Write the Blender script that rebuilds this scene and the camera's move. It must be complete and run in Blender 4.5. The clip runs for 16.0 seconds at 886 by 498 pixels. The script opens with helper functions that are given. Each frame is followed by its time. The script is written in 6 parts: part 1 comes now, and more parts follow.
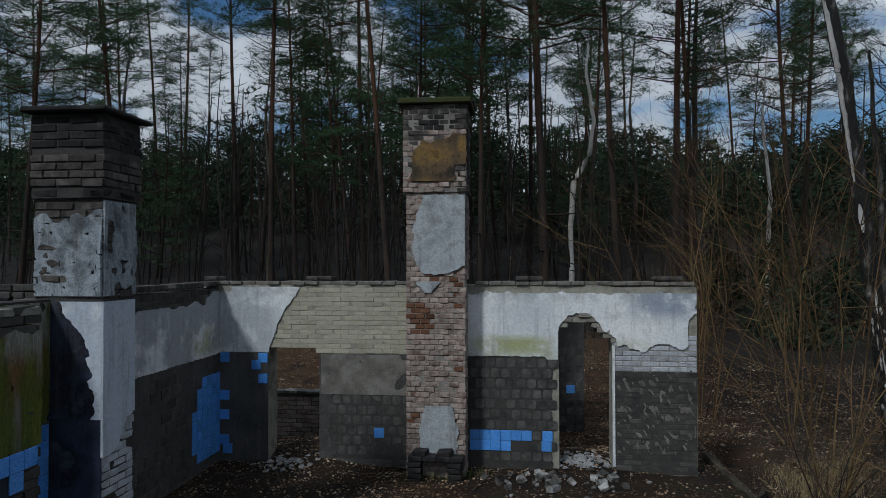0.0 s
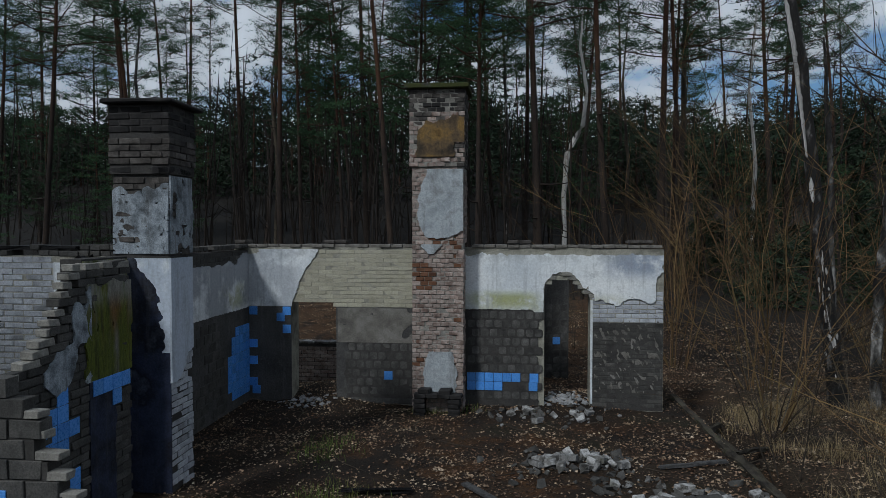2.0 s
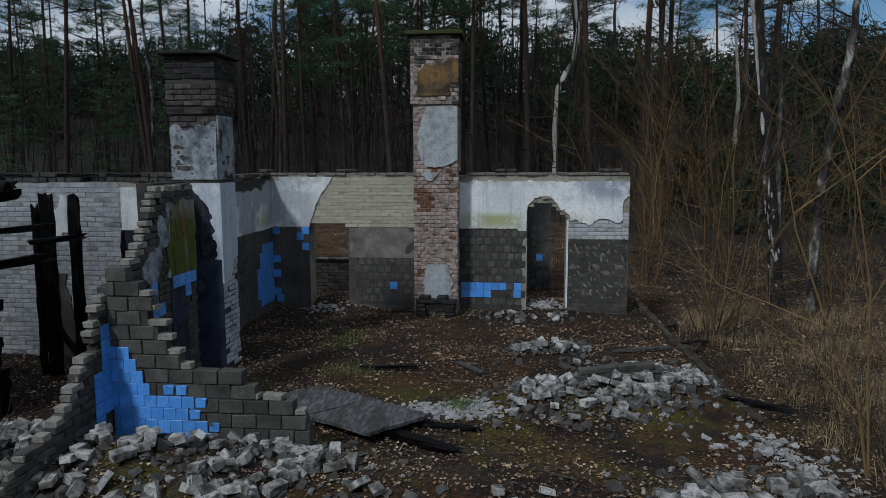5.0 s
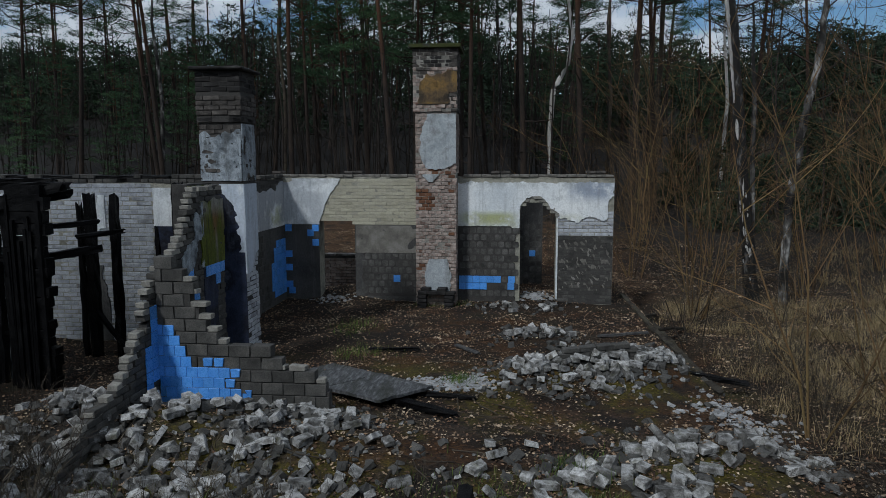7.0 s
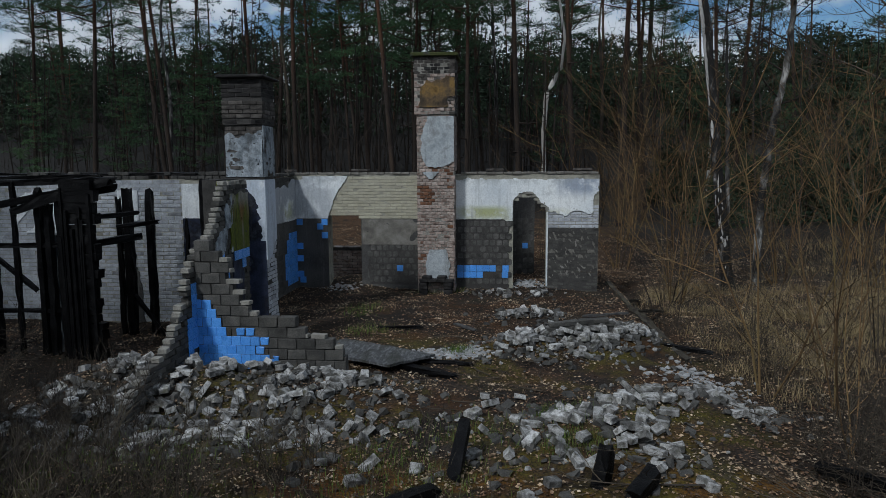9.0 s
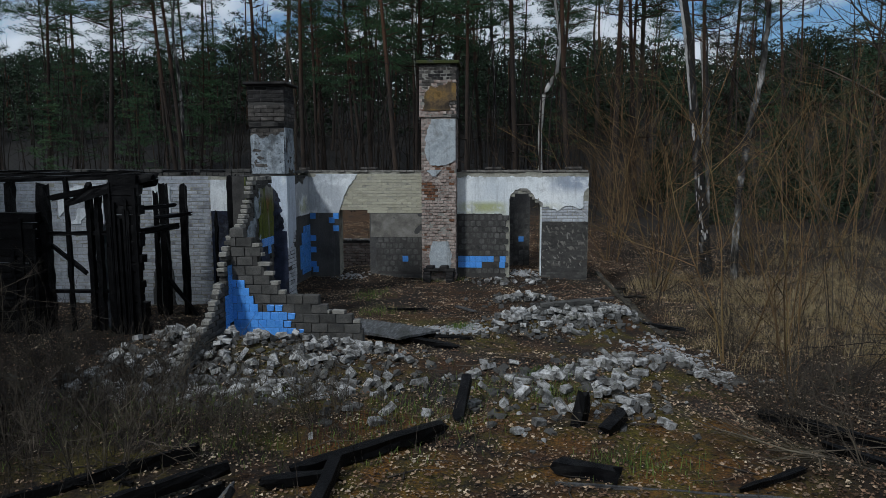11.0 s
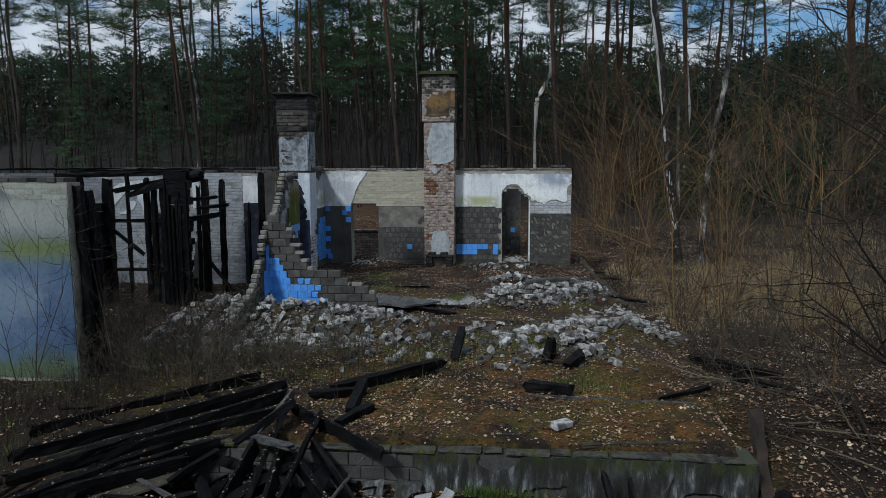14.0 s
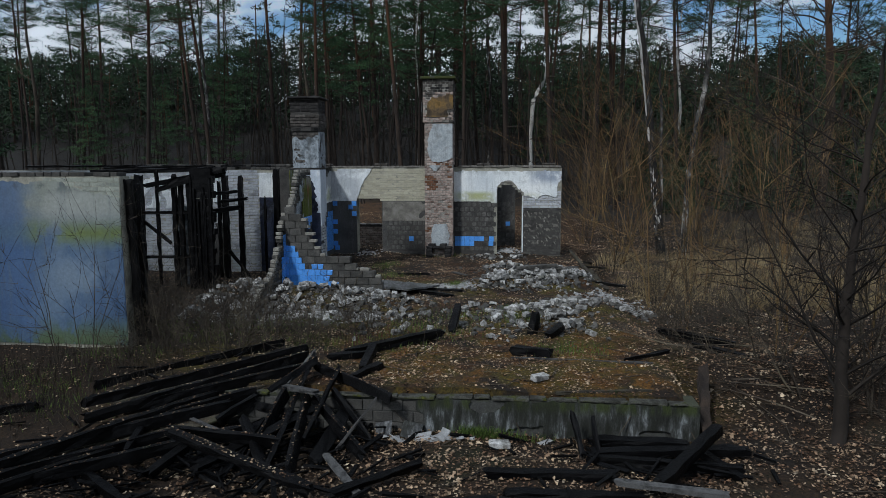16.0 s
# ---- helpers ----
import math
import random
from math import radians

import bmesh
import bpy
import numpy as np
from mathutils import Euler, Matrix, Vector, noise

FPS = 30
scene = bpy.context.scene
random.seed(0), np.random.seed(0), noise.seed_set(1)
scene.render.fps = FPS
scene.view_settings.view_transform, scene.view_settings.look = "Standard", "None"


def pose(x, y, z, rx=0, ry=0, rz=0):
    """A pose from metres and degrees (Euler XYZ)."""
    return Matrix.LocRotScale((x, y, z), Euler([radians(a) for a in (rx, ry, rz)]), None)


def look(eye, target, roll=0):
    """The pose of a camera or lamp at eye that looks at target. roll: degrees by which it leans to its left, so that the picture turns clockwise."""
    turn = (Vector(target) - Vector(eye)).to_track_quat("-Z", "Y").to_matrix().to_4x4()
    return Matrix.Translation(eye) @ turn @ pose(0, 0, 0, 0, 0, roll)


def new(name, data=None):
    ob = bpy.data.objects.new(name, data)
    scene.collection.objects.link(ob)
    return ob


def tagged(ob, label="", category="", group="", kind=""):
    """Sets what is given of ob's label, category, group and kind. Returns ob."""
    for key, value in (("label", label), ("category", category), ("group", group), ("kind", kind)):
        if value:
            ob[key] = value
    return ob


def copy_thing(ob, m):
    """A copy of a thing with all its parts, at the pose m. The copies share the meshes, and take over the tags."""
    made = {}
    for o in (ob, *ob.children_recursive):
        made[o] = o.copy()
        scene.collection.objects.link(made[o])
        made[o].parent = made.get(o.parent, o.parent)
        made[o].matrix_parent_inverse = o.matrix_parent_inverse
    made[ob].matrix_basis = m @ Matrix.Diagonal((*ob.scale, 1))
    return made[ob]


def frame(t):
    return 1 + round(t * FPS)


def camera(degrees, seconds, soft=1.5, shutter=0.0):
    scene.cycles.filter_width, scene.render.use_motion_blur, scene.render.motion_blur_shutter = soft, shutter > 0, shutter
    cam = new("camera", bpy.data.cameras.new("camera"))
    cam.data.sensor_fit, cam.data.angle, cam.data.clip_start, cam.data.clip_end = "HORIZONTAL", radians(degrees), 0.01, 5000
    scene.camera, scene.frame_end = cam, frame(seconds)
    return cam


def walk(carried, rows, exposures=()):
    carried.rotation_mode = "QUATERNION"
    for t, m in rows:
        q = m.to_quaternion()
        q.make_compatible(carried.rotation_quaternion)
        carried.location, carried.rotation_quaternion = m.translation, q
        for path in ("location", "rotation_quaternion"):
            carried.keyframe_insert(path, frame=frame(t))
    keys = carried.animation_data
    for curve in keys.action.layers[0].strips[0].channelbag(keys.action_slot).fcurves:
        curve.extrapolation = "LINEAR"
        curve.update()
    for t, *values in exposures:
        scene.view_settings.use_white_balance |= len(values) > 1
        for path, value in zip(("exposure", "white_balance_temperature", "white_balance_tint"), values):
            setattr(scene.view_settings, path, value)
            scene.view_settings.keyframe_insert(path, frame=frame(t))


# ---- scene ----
cam = camera(65.5, 16.0, soft=0.5)
PATH = [
    (0, (1.13, -10.233, 3.067), (0.904, -8.246, 3.103), -0.1),
    (0.5, (1.163, -10.598, 3.065), (0.938, -8.611, 3.099), -0.0),
    (1, (1.182, -10.972, 3.05), (0.96, -8.984, 3.083), -0.0),
    (1.5, (1.24, -11.342, 3.039), (1.016, -9.354, 3.049), -0.1),
    (2, (1.245, -11.716, 3.033), (1.025, -9.729, 2.975), -0.0),
    (2.5, (1.28, -12.058, 3.009), (1.061, -10.074, 2.869), -0.1),
    (3, (1.325, -12.404, 2.992), (1.107, -10.427, 2.777), -0.2),
    (3.5, (1.352, -12.719, 2.993), (1.137, -10.747, 2.739), -0.2),
    (4, (1.385, -13.022, 2.979), (1.172, -11.05, 2.725), -0.2),
    (6.5, (1.51, -14.459, 3.055), (1.306, -12.486, 2.8), -0.1),
    (7, (1.536, -14.76, 3.057), (1.332, -12.786, 2.803), -0.1),
    (7.5, (1.553, -15.053, 3.03), (1.351, -13.079, 2.78), -0.1),
    (8, (1.582, -15.388, 3.011), (1.381, -13.414, 2.762), -0.2),
    (10.5, (1.649, -17.1, 2.917), (1.456, -15.124, 2.674), -0.4),
    (11, (1.669, -17.475, 2.932), (1.477, -15.5, 2.686), -0.2),
    (11.5, (1.73, -17.899, 2.944), (1.533, -15.924, 2.696), -0.4),
    (12, (1.759, -18.249, 2.911), (1.563, -16.274, 2.666), -0.4),
    (12.5, (1.789, -18.619, 2.9), (1.593, -16.644, 2.655), -0.3),
    (13, (1.816, -19.019, 2.904), (1.623, -17.044, 2.658), -0.2),
    (13.5, (1.867, -19.403, 2.915), (1.673, -17.428, 2.667), -0.2),
    (14, (1.893, -19.793, 2.916), (1.701, -17.818, 2.668), -0.2),
    (14.5, (1.935, -20.173, 2.919), (1.744, -18.197, 2.669), -0.2),
    (15, (1.984, -20.557, 2.912), (1.792, -18.582, 2.662), -0.2),
    (15.5, (2.042, -20.95, 2.886), (1.849, -18.975, 2.637), -0.3),
    (16, (2.071, -21.311, 2.884), (1.878, -19.336, 2.633), -0.2),
]
walk(cam, [(t, look(eye, target, roll)) for t, eye, target, roll in PATH], exposures=[(0, -1.56, 5750, 7), (3, -1.46, 5750, 7), (8, -1.36, 5750, 7), (12, -1.18, 5700, 7), (15.5, -1.05, 5750, 7), (16, -1.09, 5750, 7)])

# ---- sky and sun ----
world = bpy.data.worlds.new("sky")
scene.world = world
world.use_nodes = True
wt = world.node_tree
wbg = wt.nodes["Background"]
wsky = wt.nodes.new("ShaderNodeTexSky")
wsky.sky_type, wsky.sun_disc = "NISHITA", False
wsky.sun_elevation, wsky.sun_rotation = radians(44), radians(211)
wco = wt.nodes.new("ShaderNodeTexCoord")
wno = wt.nodes.new("ShaderNodeTexNoise")
wno.inputs["Scale"].default_value, wno.inputs["Detail"].default_value = 5.0, 7.0
wra = wt.nodes.new("ShaderNodeValToRGB")
wra.color_ramp.elements[0].position, wra.color_ramp.elements[1].position = 0.375, 0.505
wmx = wt.nodes.new("ShaderNodeMixRGB")
wmx.inputs[2].default_value = (35.0, 36.0, 37.0, 1)
wmp = wt.nodes.new("ShaderNodeMapping")
wmp.inputs["Location"].default_value, wmp.inputs["Scale"].default_value = (3.3, 1.7, 0.4), (1, 1, 1.8)
wt.links.new(wco.outputs["Generated"], wmp.inputs["Vector"])
wt.links.new(wmp.outputs[0], wno.inputs["Vector"])
wt.links.new(wno.outputs["Fac"], wra.inputs[0])
wt.links.new(wra.outputs[0], wmx.inputs[0])
whs = wt.nodes.new("ShaderNodeHueSaturation")
whs.inputs["Saturation"].default_value, whs.inputs["Value"].default_value = 1.25, 3.8
wt.links.new(wsky.outputs[0], whs.inputs["Color"])
wt.links.new(whs.outputs[0], wmx.inputs[1])
wt.links.new(wmx.outputs[0], wbg.inputs[0])
wbg.inputs[1].default_value = 0.043
sun = new("sun", bpy.data.lights.new("sun", "SUN"))
sun.data.energy, sun.data.angle, sun.data.color = 5.0, radians(7.0), (1.0, 0.95, 0.87)
sun.matrix_world = look((-6, -10, 11.3), (0, 0, 0))

# ---- materials ----
def link(nt, a, b):
    nt.links.new(a, b)


def value(nt, kind, a, b=None):
    n = nt.nodes.new("ShaderNodeMath")
    n.operation = kind
    for i, x in enumerate((a, b)):
        if x is None:
            continue
        if isinstance(x, (int, float)):
            n.inputs[i].default_value = x
        else:
            link(nt, x, n.inputs[i])
    return n.outputs[0]


def noise_of(nt, vec, scale, detail=5.0, rough=0.6):
    n = nt.nodes.new("ShaderNodeTexNoise")
    n.inputs["Scale"].default_value, n.inputs["Detail"].default_value, n.inputs["Roughness"].default_value = scale, detail, rough
    link(nt, vec, n.inputs["Vector"])
    return n.outputs["Fac"]


def smooth_step(nt, x, a, b):
    n = nt.nodes.new("ShaderNodeMapRange")
    n.interpolation_type = "SMOOTHSTEP"
    link(nt, x, n.inputs[0])
    n.inputs[1].default_value, n.inputs[2].default_value = a, b
    return n.outputs[0]


def mix(nt, fac, a, b, kind="MIX"):
    n = nt.nodes.new("ShaderNodeMixRGB")
    n.blend_type = kind
    for i, x in enumerate((fac, a, b)):
        if isinstance(x, (int, float)):
            n.inputs[i].default_value = x
        elif isinstance(x, tuple):
            n.inputs[i].default_value = (*x, 1)
        else:
            link(nt, x, n.inputs[i])
    return n.outputs[0]


def surface(name, cols, scale=2.0, rough=0.9, bump=0.5, bscale=45.0, spread=0.0, island=0.0, stains=(), grain=0.35, stretch=(1, 1, 1), metal=0.0, spec=0.3, streak=None):
    """Colours laid out by a coarse noise, darkened by a fine grain, with relief. stains: (colour, [(axis, low, high, soft)], strength, noise scale, threshold)."""
    m = bpy.data.materials.new(name)
    m.use_nodes = True
    nt = m.node_tree
    bsdf = nt.nodes["Principled BSDF"]
    co = nt.nodes.new("ShaderNodeTexCoord")
    info = nt.nodes.new("ShaderNodeObjectInfo")
    off = nt.nodes.new("ShaderNodeVectorMath")
    off.operation = "MULTIPLY_ADD"
    rnd = nt.nodes.new("ShaderNodeCombineXYZ")
    for i in range(3):
        link(nt, info.outputs["Random"], rnd.inputs[i])
    off.inputs[1].default_value = (37, 11, 23)
    link(nt, rnd.outputs[0], off.inputs[0])
    link(nt, co.outputs["Object"], off.inputs[2])
    mp = nt.nodes.new("ShaderNodeMapping")
    mp.inputs["Scale"].default_value = stretch
    link(nt, off.outputs[0], mp.inputs["Vector"])
    vec = mp.outputs[0]
    n1 = noise_of(nt, vec, scale)
    ramp = nt.nodes.new("ShaderNodeValToRGB")
    el = ramp.color_ramp.elements
    while len(el) < len(cols):
        el.new(0.5)
    for i, c in enumerate(cols):
        el[i].position = 0.32 + 0.36 * i / max(1, len(cols) - 1)
        el[i].color = (*c, 1)
    link(nt, n1, ramp.inputs[0])
    col = ramp.outputs[0]
    if stains:
        sep = nt.nodes.new("ShaderNodeSeparateXYZ")
        link(nt, co.outputs["Object"], sep.inputs[0])
        for k, (c, box, strength, sc, th) in enumerate(stains):
            f = smooth_step(nt, noise_of(nt, vec, sc, 6.0, 0.65), th - 0.07, th + 0.07)
            f = value(nt, "MULTIPLY", f, strength)
            for ax, lo, hi, soft in box:
                p = sep.outputs[ax]
                f = value(nt, "MULTIPLY", f, smooth_step(nt, p, lo - soft, lo + soft))
                f = value(nt, "MULTIPLY", f, value(nt, "SUBTRACT", 1.0, smooth_step(nt, p, hi - soft, hi + soft)))
            col = mix(nt, f, col, c)
    if streak:
        run = nt.nodes.new("ShaderNodeMapping")
        run.inputs["Scale"].default_value = (9, 9, 0.8)
        link(nt, off.outputs[0], run.inputs["Vector"])
        f = smooth_step(nt, noise_of(nt, run.outputs[0], 1.0, 6.0, 0.7), 0.50, 0.72)
        col = mix(nt, value(nt, "MULTIPLY", f, streak[1]), col, streak[0])
        f = smooth_step(nt, noise_of(nt, vec, 6.0, 8.0, 0.75), 0.54, 0.70)
        col = mix(nt, value(nt, "MULTIPLY", f, streak[1] * 0.8), col, streak[0])
    n2 = noise_of(nt, vec, scale * 11 + 20, 4.0, 0.7)
    g = smooth_step(nt, n2, 0.3, 0.7)
    col = mix(nt, grain, col, g, "MULTIPLY")
    if spread:
        f = value(nt, "ADD", 1 - spread, value(nt, "MULTIPLY", info.outputs["Random"], 2 * spread))
        col = mix(nt, 1.0, col, f, "MULTIPLY")
    if island:
        geo = nt.nodes.new("ShaderNodeNewGeometry")
        f = value(nt, "ADD", 1 - island, value(nt, "MULTIPLY", geo.outputs["Random Per Island"], 2 * island))
        col = mix(nt, 1.0, col, f, "MULTIPLY")
    link(nt, col, bsdf.inputs["Base Color"])
    rr = value(nt, "ADD", rough - 0.08, value(nt, "MULTIPLY", n2, 0.16))
    link(nt, rr, bsdf.inputs["Roughness"])
    bsdf.inputs["Metallic"].default_value = metal
    bsdf.inputs["Specular IOR Level"].default_value = spec
    if bump:
        b = nt.nodes.new("ShaderNodeBump")
        b.inputs["Strength"].default_value, b.inputs["Distance"].default_value = bump, 0.012
        h = value(nt, "ADD", noise_of(nt, vec, bscale, 5.0, 0.7), value(nt, "MULTIPLY", n1, 0.8))
        link(nt, h, b.inputs["Height"])
        link(nt, b.outputs[0], bsdf.inputs["Normal"])
    return m


GREEN = (0.30, 0.34, 0.05)
M = {}
M["ground"] = surface("leafy_shaded_soil", [(0.00864, 0.00576, 0.0036), (0.02016, 0.01224, 0.00648), (0.036, 0.0216, 0.0108), (0.02016, 0.01872, 0.00648)], 0.9, 0.95, 1.0, 28, grain=0.9,
                      stains=[((0.095, 0.078, 0.006), [(0, -3, 4.6, 0.8), (1, -12.9, -4.6, 0.6)], 0.8, 0.9, 0.52), ((0.115, 0.085, 0.008), [(0, 0.2, 4.3, 0.4), (1, -12.8, -9.6, 0.5)], 0.8, 1.2, 0.48), ((0.18, 0.072, 0.010), [(0, -0.5, 4.3, 0.4), (1, -12.8, -9.6, 0.5)], 0.75, 2.4, 0.54), ((0.10, 0.042, 0.010), [(0, -1, 4.6, 0.8), (1, -12.9, -1.0, 0.6)], 0.65, 1.1, 0.55),
                              # Last two darken the forest floor, painting in the wood's shade.
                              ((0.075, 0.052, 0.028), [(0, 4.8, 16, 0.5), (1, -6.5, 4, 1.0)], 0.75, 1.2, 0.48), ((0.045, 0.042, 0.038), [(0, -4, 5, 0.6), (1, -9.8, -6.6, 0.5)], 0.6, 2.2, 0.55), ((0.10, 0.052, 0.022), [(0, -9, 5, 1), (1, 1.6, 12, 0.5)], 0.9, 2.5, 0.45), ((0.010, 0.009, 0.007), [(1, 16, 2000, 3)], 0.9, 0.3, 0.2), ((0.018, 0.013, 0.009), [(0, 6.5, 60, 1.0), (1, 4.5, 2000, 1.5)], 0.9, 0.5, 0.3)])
M["brick_pale"] = surface("limewashed_brick", [(0.36, 0.345, 0.26), (0.45, 0.43, 0.335), (0.38, 0.365, 0.30)], 3, 0.92, 0.5, 60, spread=0.12, island=0.08, grain=0.3)
M["brick_white"] = surface("whitewashed_brick", [(0.33, 0.35, 0.385), (0.50, 0.525, 0.57), (0.24, 0.25, 0.265)], 2.5, 0.92, 0.6, 60, spread=0.13, island=0.12, grain=0.3)
M["brick_red"] = surface("weathered_pink_brick", [(0.14, 0.10, 0.085), (0.29, 0.225, 0.195), (0.39, 0.335, 0.30), (0.17, 0.10, 0.075)], 6, 0.9, 0.6, 60, spread=0.28, island=0.25, grain=0.35)
M["brick_rust"] = surface("bare_red_brick", [(0.10, 0.046, 0.026), (0.19, 0.095, 0.055)], 6, 0.9, 0.5, 60, spread=0.25, grain=0.35)
M["brick_grey"] = surface("grey_silicate_brick", [(0.0425, 0.04165, 0.0391), (0.07225, 0.07055, 0.0663), (0.1062, 0.102, 0.0935)], 4, 0.93, 0.6, 50, spread=0.22, island=0.2, grain=0.4)
M["brick_smoked"] = surface("smoke_stained_brick", [(0.03, 0.027, 0.025), (0.075, 0.068, 0.062), (0.14, 0.128, 0.118)], 6, 0.92, 0.7, 60, spread=0.3, island=0.3, grain=0.45)
M["brick_soot"] = surface("sooty_brick", [(0.0084, 0.0084, 0.0084), (0.0224, 0.021, 0.021), (0.049, 0.0476, 0.0455)], 5, 0.9, 0.6, 60, spread=0.3, island=0.3, grain=0.4)
M["brick_loose"] = surface("broken_silicate_brick", [(0.045, 0.043, 0.039), (0.17, 0.166, 0.158), (0.45, 0.45, 0.445), (0.09, 0.083, 0.07)], 6.0, 0.93, 0.6, 45, spread=0.5, island=0.3, grain=0.45,
                           stains=[((0.10, 0.10, 0.05), [(2, -0.3, 0.3, 0.05)], 0.5, 5, 0.60)])
M["mortar"] = surface("old_mortar", [(0.20, 0.19, 0.17), (0.30, 0.29, 0.26), (0.15, 0.145, 0.13)], 3, 0.95, 0.8, 60)
M["mortar_white"] = surface("limewashed_mortar", [(0.22, 0.215, 0.18), (0.38, 0.37, 0.31), (0.17, 0.165, 0.14)], 3, 0.95, 0.8, 60)
M["mortar_dark"] = surface("sooty_mortar", [(0.034, 0.033, 0.032), (0.066, 0.063, 0.06), (0.05, 0.048, 0.045)], 2.2, 0.95, 0.8, 50)
M["render_grey"] = surface("bare_grey_render", [(0.0495, 0.0495, 0.0504), (0.081, 0.0801, 0.0792), (0.1125, 0.1098, 0.1035)], 1.6, 0.93, 0.7, 40, grain=0.45, streak=((0.20, 0.195, 0.185), 0.4))
M["plaster"] = surface("stained_shaded_plaster", [(0.575, 0.621, 0.667), (0.759, 0.7935, 0.8165), (0.851, 0.874, 0.88)], 0.9, 0.9, 0.35, 30, grain=0.2,
                       stains=[(GREEN, [(0, 0.45, 1.5, 0.25), (2, 1.72, 1.95, 0.09)], 0.75, 2.2, 0.42), ((0.42, 0.42, 0.22), [(0, 0.3, 3.0, 0.3), (2, 1.6, 1.9, 0.1)], 0.5, 3, 0.45),
                               ((0.20, 0.25, 0.36), [(0, 2.7, 3.7, 0.25), (2, 2.25, 2.9, 0.15)], 0.75, 2.0, 0.45),
                               ((0.34, 0.36, 0.15), [(1, -1.1, -0.2, 0.25), (0, -4, -3.4, 0.05), (2, 1.7, 2.1, 0.12)], 0.7, 2.4, 0.48),
                               # Blue-greys on west wall, pier and north corner: dirt plus shade put in colour.
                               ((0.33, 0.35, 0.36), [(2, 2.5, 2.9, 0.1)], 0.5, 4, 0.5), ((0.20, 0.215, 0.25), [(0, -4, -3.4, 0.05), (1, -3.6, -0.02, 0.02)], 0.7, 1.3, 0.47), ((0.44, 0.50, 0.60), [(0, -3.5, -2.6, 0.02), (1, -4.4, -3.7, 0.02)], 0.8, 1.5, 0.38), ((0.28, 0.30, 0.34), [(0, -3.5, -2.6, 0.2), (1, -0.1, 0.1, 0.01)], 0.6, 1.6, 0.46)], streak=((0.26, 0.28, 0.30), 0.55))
M["plaster_chimney"] = surface("cracked_blue_white_plaster", [(0.30, 0.335, 0.36), (0.45, 0.49, 0.52), (0.20, 0.21, 0.21)], 3.2, 0.9, 0.9, 14, grain=0.35, streak=((0.16, 0.165, 0.16), 0.6))
M["plaster_ochre"] = surface("ochre_plaster", [(0.10, 0.06, 0.022), (0.24, 0.15, 0.05), (0.13, 0.09, 0.05), (0.04, 0.032, 0.025)], 3, 0.92, 0.6, 30, grain=0.4, streak=((0.06, 0.05, 0.035), 0.7))
M["plaster_moss"] = surface("mossy_plaster", [(0.26, 0.25, 0.22), (0.17, 0.165, 0.10), (0.085, 0.105, 0.016), (0.15, 0.17, 0.025), (0.03, 0.033, 0.016)], 4.0, 0.95, 0.9, 35, grain=0.5, stretch=(1.6, 1.6, 0.28),
                            stains=[((0.22, 0.11, 0.03), [(2, 2.0, 2.55, 0.18)], 0.8, 3, 0.52), ((0.32, 0.32, 0.29), [(2, 2.35, 2.9, 0.12)], 0.85, 3, 0.44), ((0.10, 0.125, 0.016), [(2, 1.6, 2.2, 0.2)], 0.7, 2.4, 0.45)], streak=((0.022, 0.024, 0.012), 0.8))
M["plaster_dark"] = surface("tarred_dark_plaster", [(0.016, 0.021, 0.042), (0.032, 0.042, 0.080), (0.011, 0.012, 0.020), (0.085, 0.10, 0.135)], 2, 0.9, 0.6, 40, grain=0.4, streak=((0.07, 0.075, 0.085), 0.5))
M["front_paint"] = surface("faded_painted_wall", [(0.038, 0.078, 0.165), (0.072, 0.122, 0.22), (0.14, 0.20, 0.285)], 0.6, 0.85, 0.5, 30, grain=0.2,
                           stains=[((0.25, 0.27, 0.235), [(2, 1.95, 3.2, 0.34)], 0.95, 0.4, 0.2), ((0.15, 0.19, 0.04), [(2, 1.66, 1.95, 0.16)], 0.85, 1.5, 0.43), ((0.085, 0.12, 0.035), [(2, -0.3, 0.36, 0.25)], 0.85, 1.8, 0.44),
                                   # Deeper blue towards the left end, paler blue round the middle.
                                   ((0.07, 0.125, 0.255), [(0, -9.6, -5.35, 0.3), (2, 0.3, 3.0, 0.3)], 0.8, 0.8, 0.36), ((0.23, 0.29, 0.36), [(0, -5.1, -4.2, 0.4), (2, 0.8, 1.5, 0.35)], 0.6, 1.1, 0.42), ((0.36, 0.38, 0.37), [(0, -5.2, -3.9, 0.3), (2, 2.05, 2.5, 0.2)], 0.6, 1.4, 0.47), ((0.07, 0.08, 0.09), [(2, 2.45, 3.0, 0.1)], 0.7, 3.0, 0.53)], streak=((0.12, 0.15, 0.17), 0.45))
M["front_brick"] = surface("painted_sooty_brick", [(0.26, 0.28, 0.24), (0.34, 0.365, 0.32), (0.19, 0.21, 0.19)], 3, 0.9, 0.6, 60, spread=0.08, island=0.08, grain=0.3)
M["render_beige"] = surface("beige_render_scraps", [(0.12, 0.115, 0.105), (0.19, 0.18, 0.16), (0.27, 0.26, 0.24)], 4.5, 0.93, 0.8, 40, grain=0.45)
M["plaster_grey"] = surface("rough_sooty_plaster", [(0.11, 0.125, 0.14), (0.25, 0.285, 0.32), (0.42, 0.47, 0.52), (0.14, 0.16, 0.16)], 5.0, 0.92, 1.0, 12, grain=0.5, streak=((0.07, 0.07, 0.068), 0.6))
M["tile"] = surface("glazed_blue_tile", [(0.065, 0.235, 0.68), (0.11, 0.32, 0.78), (0.085, 0.27, 0.73)], 3, 0.28, 0.08, 30, spread=0.14, grain=0.12, spec=0.5)
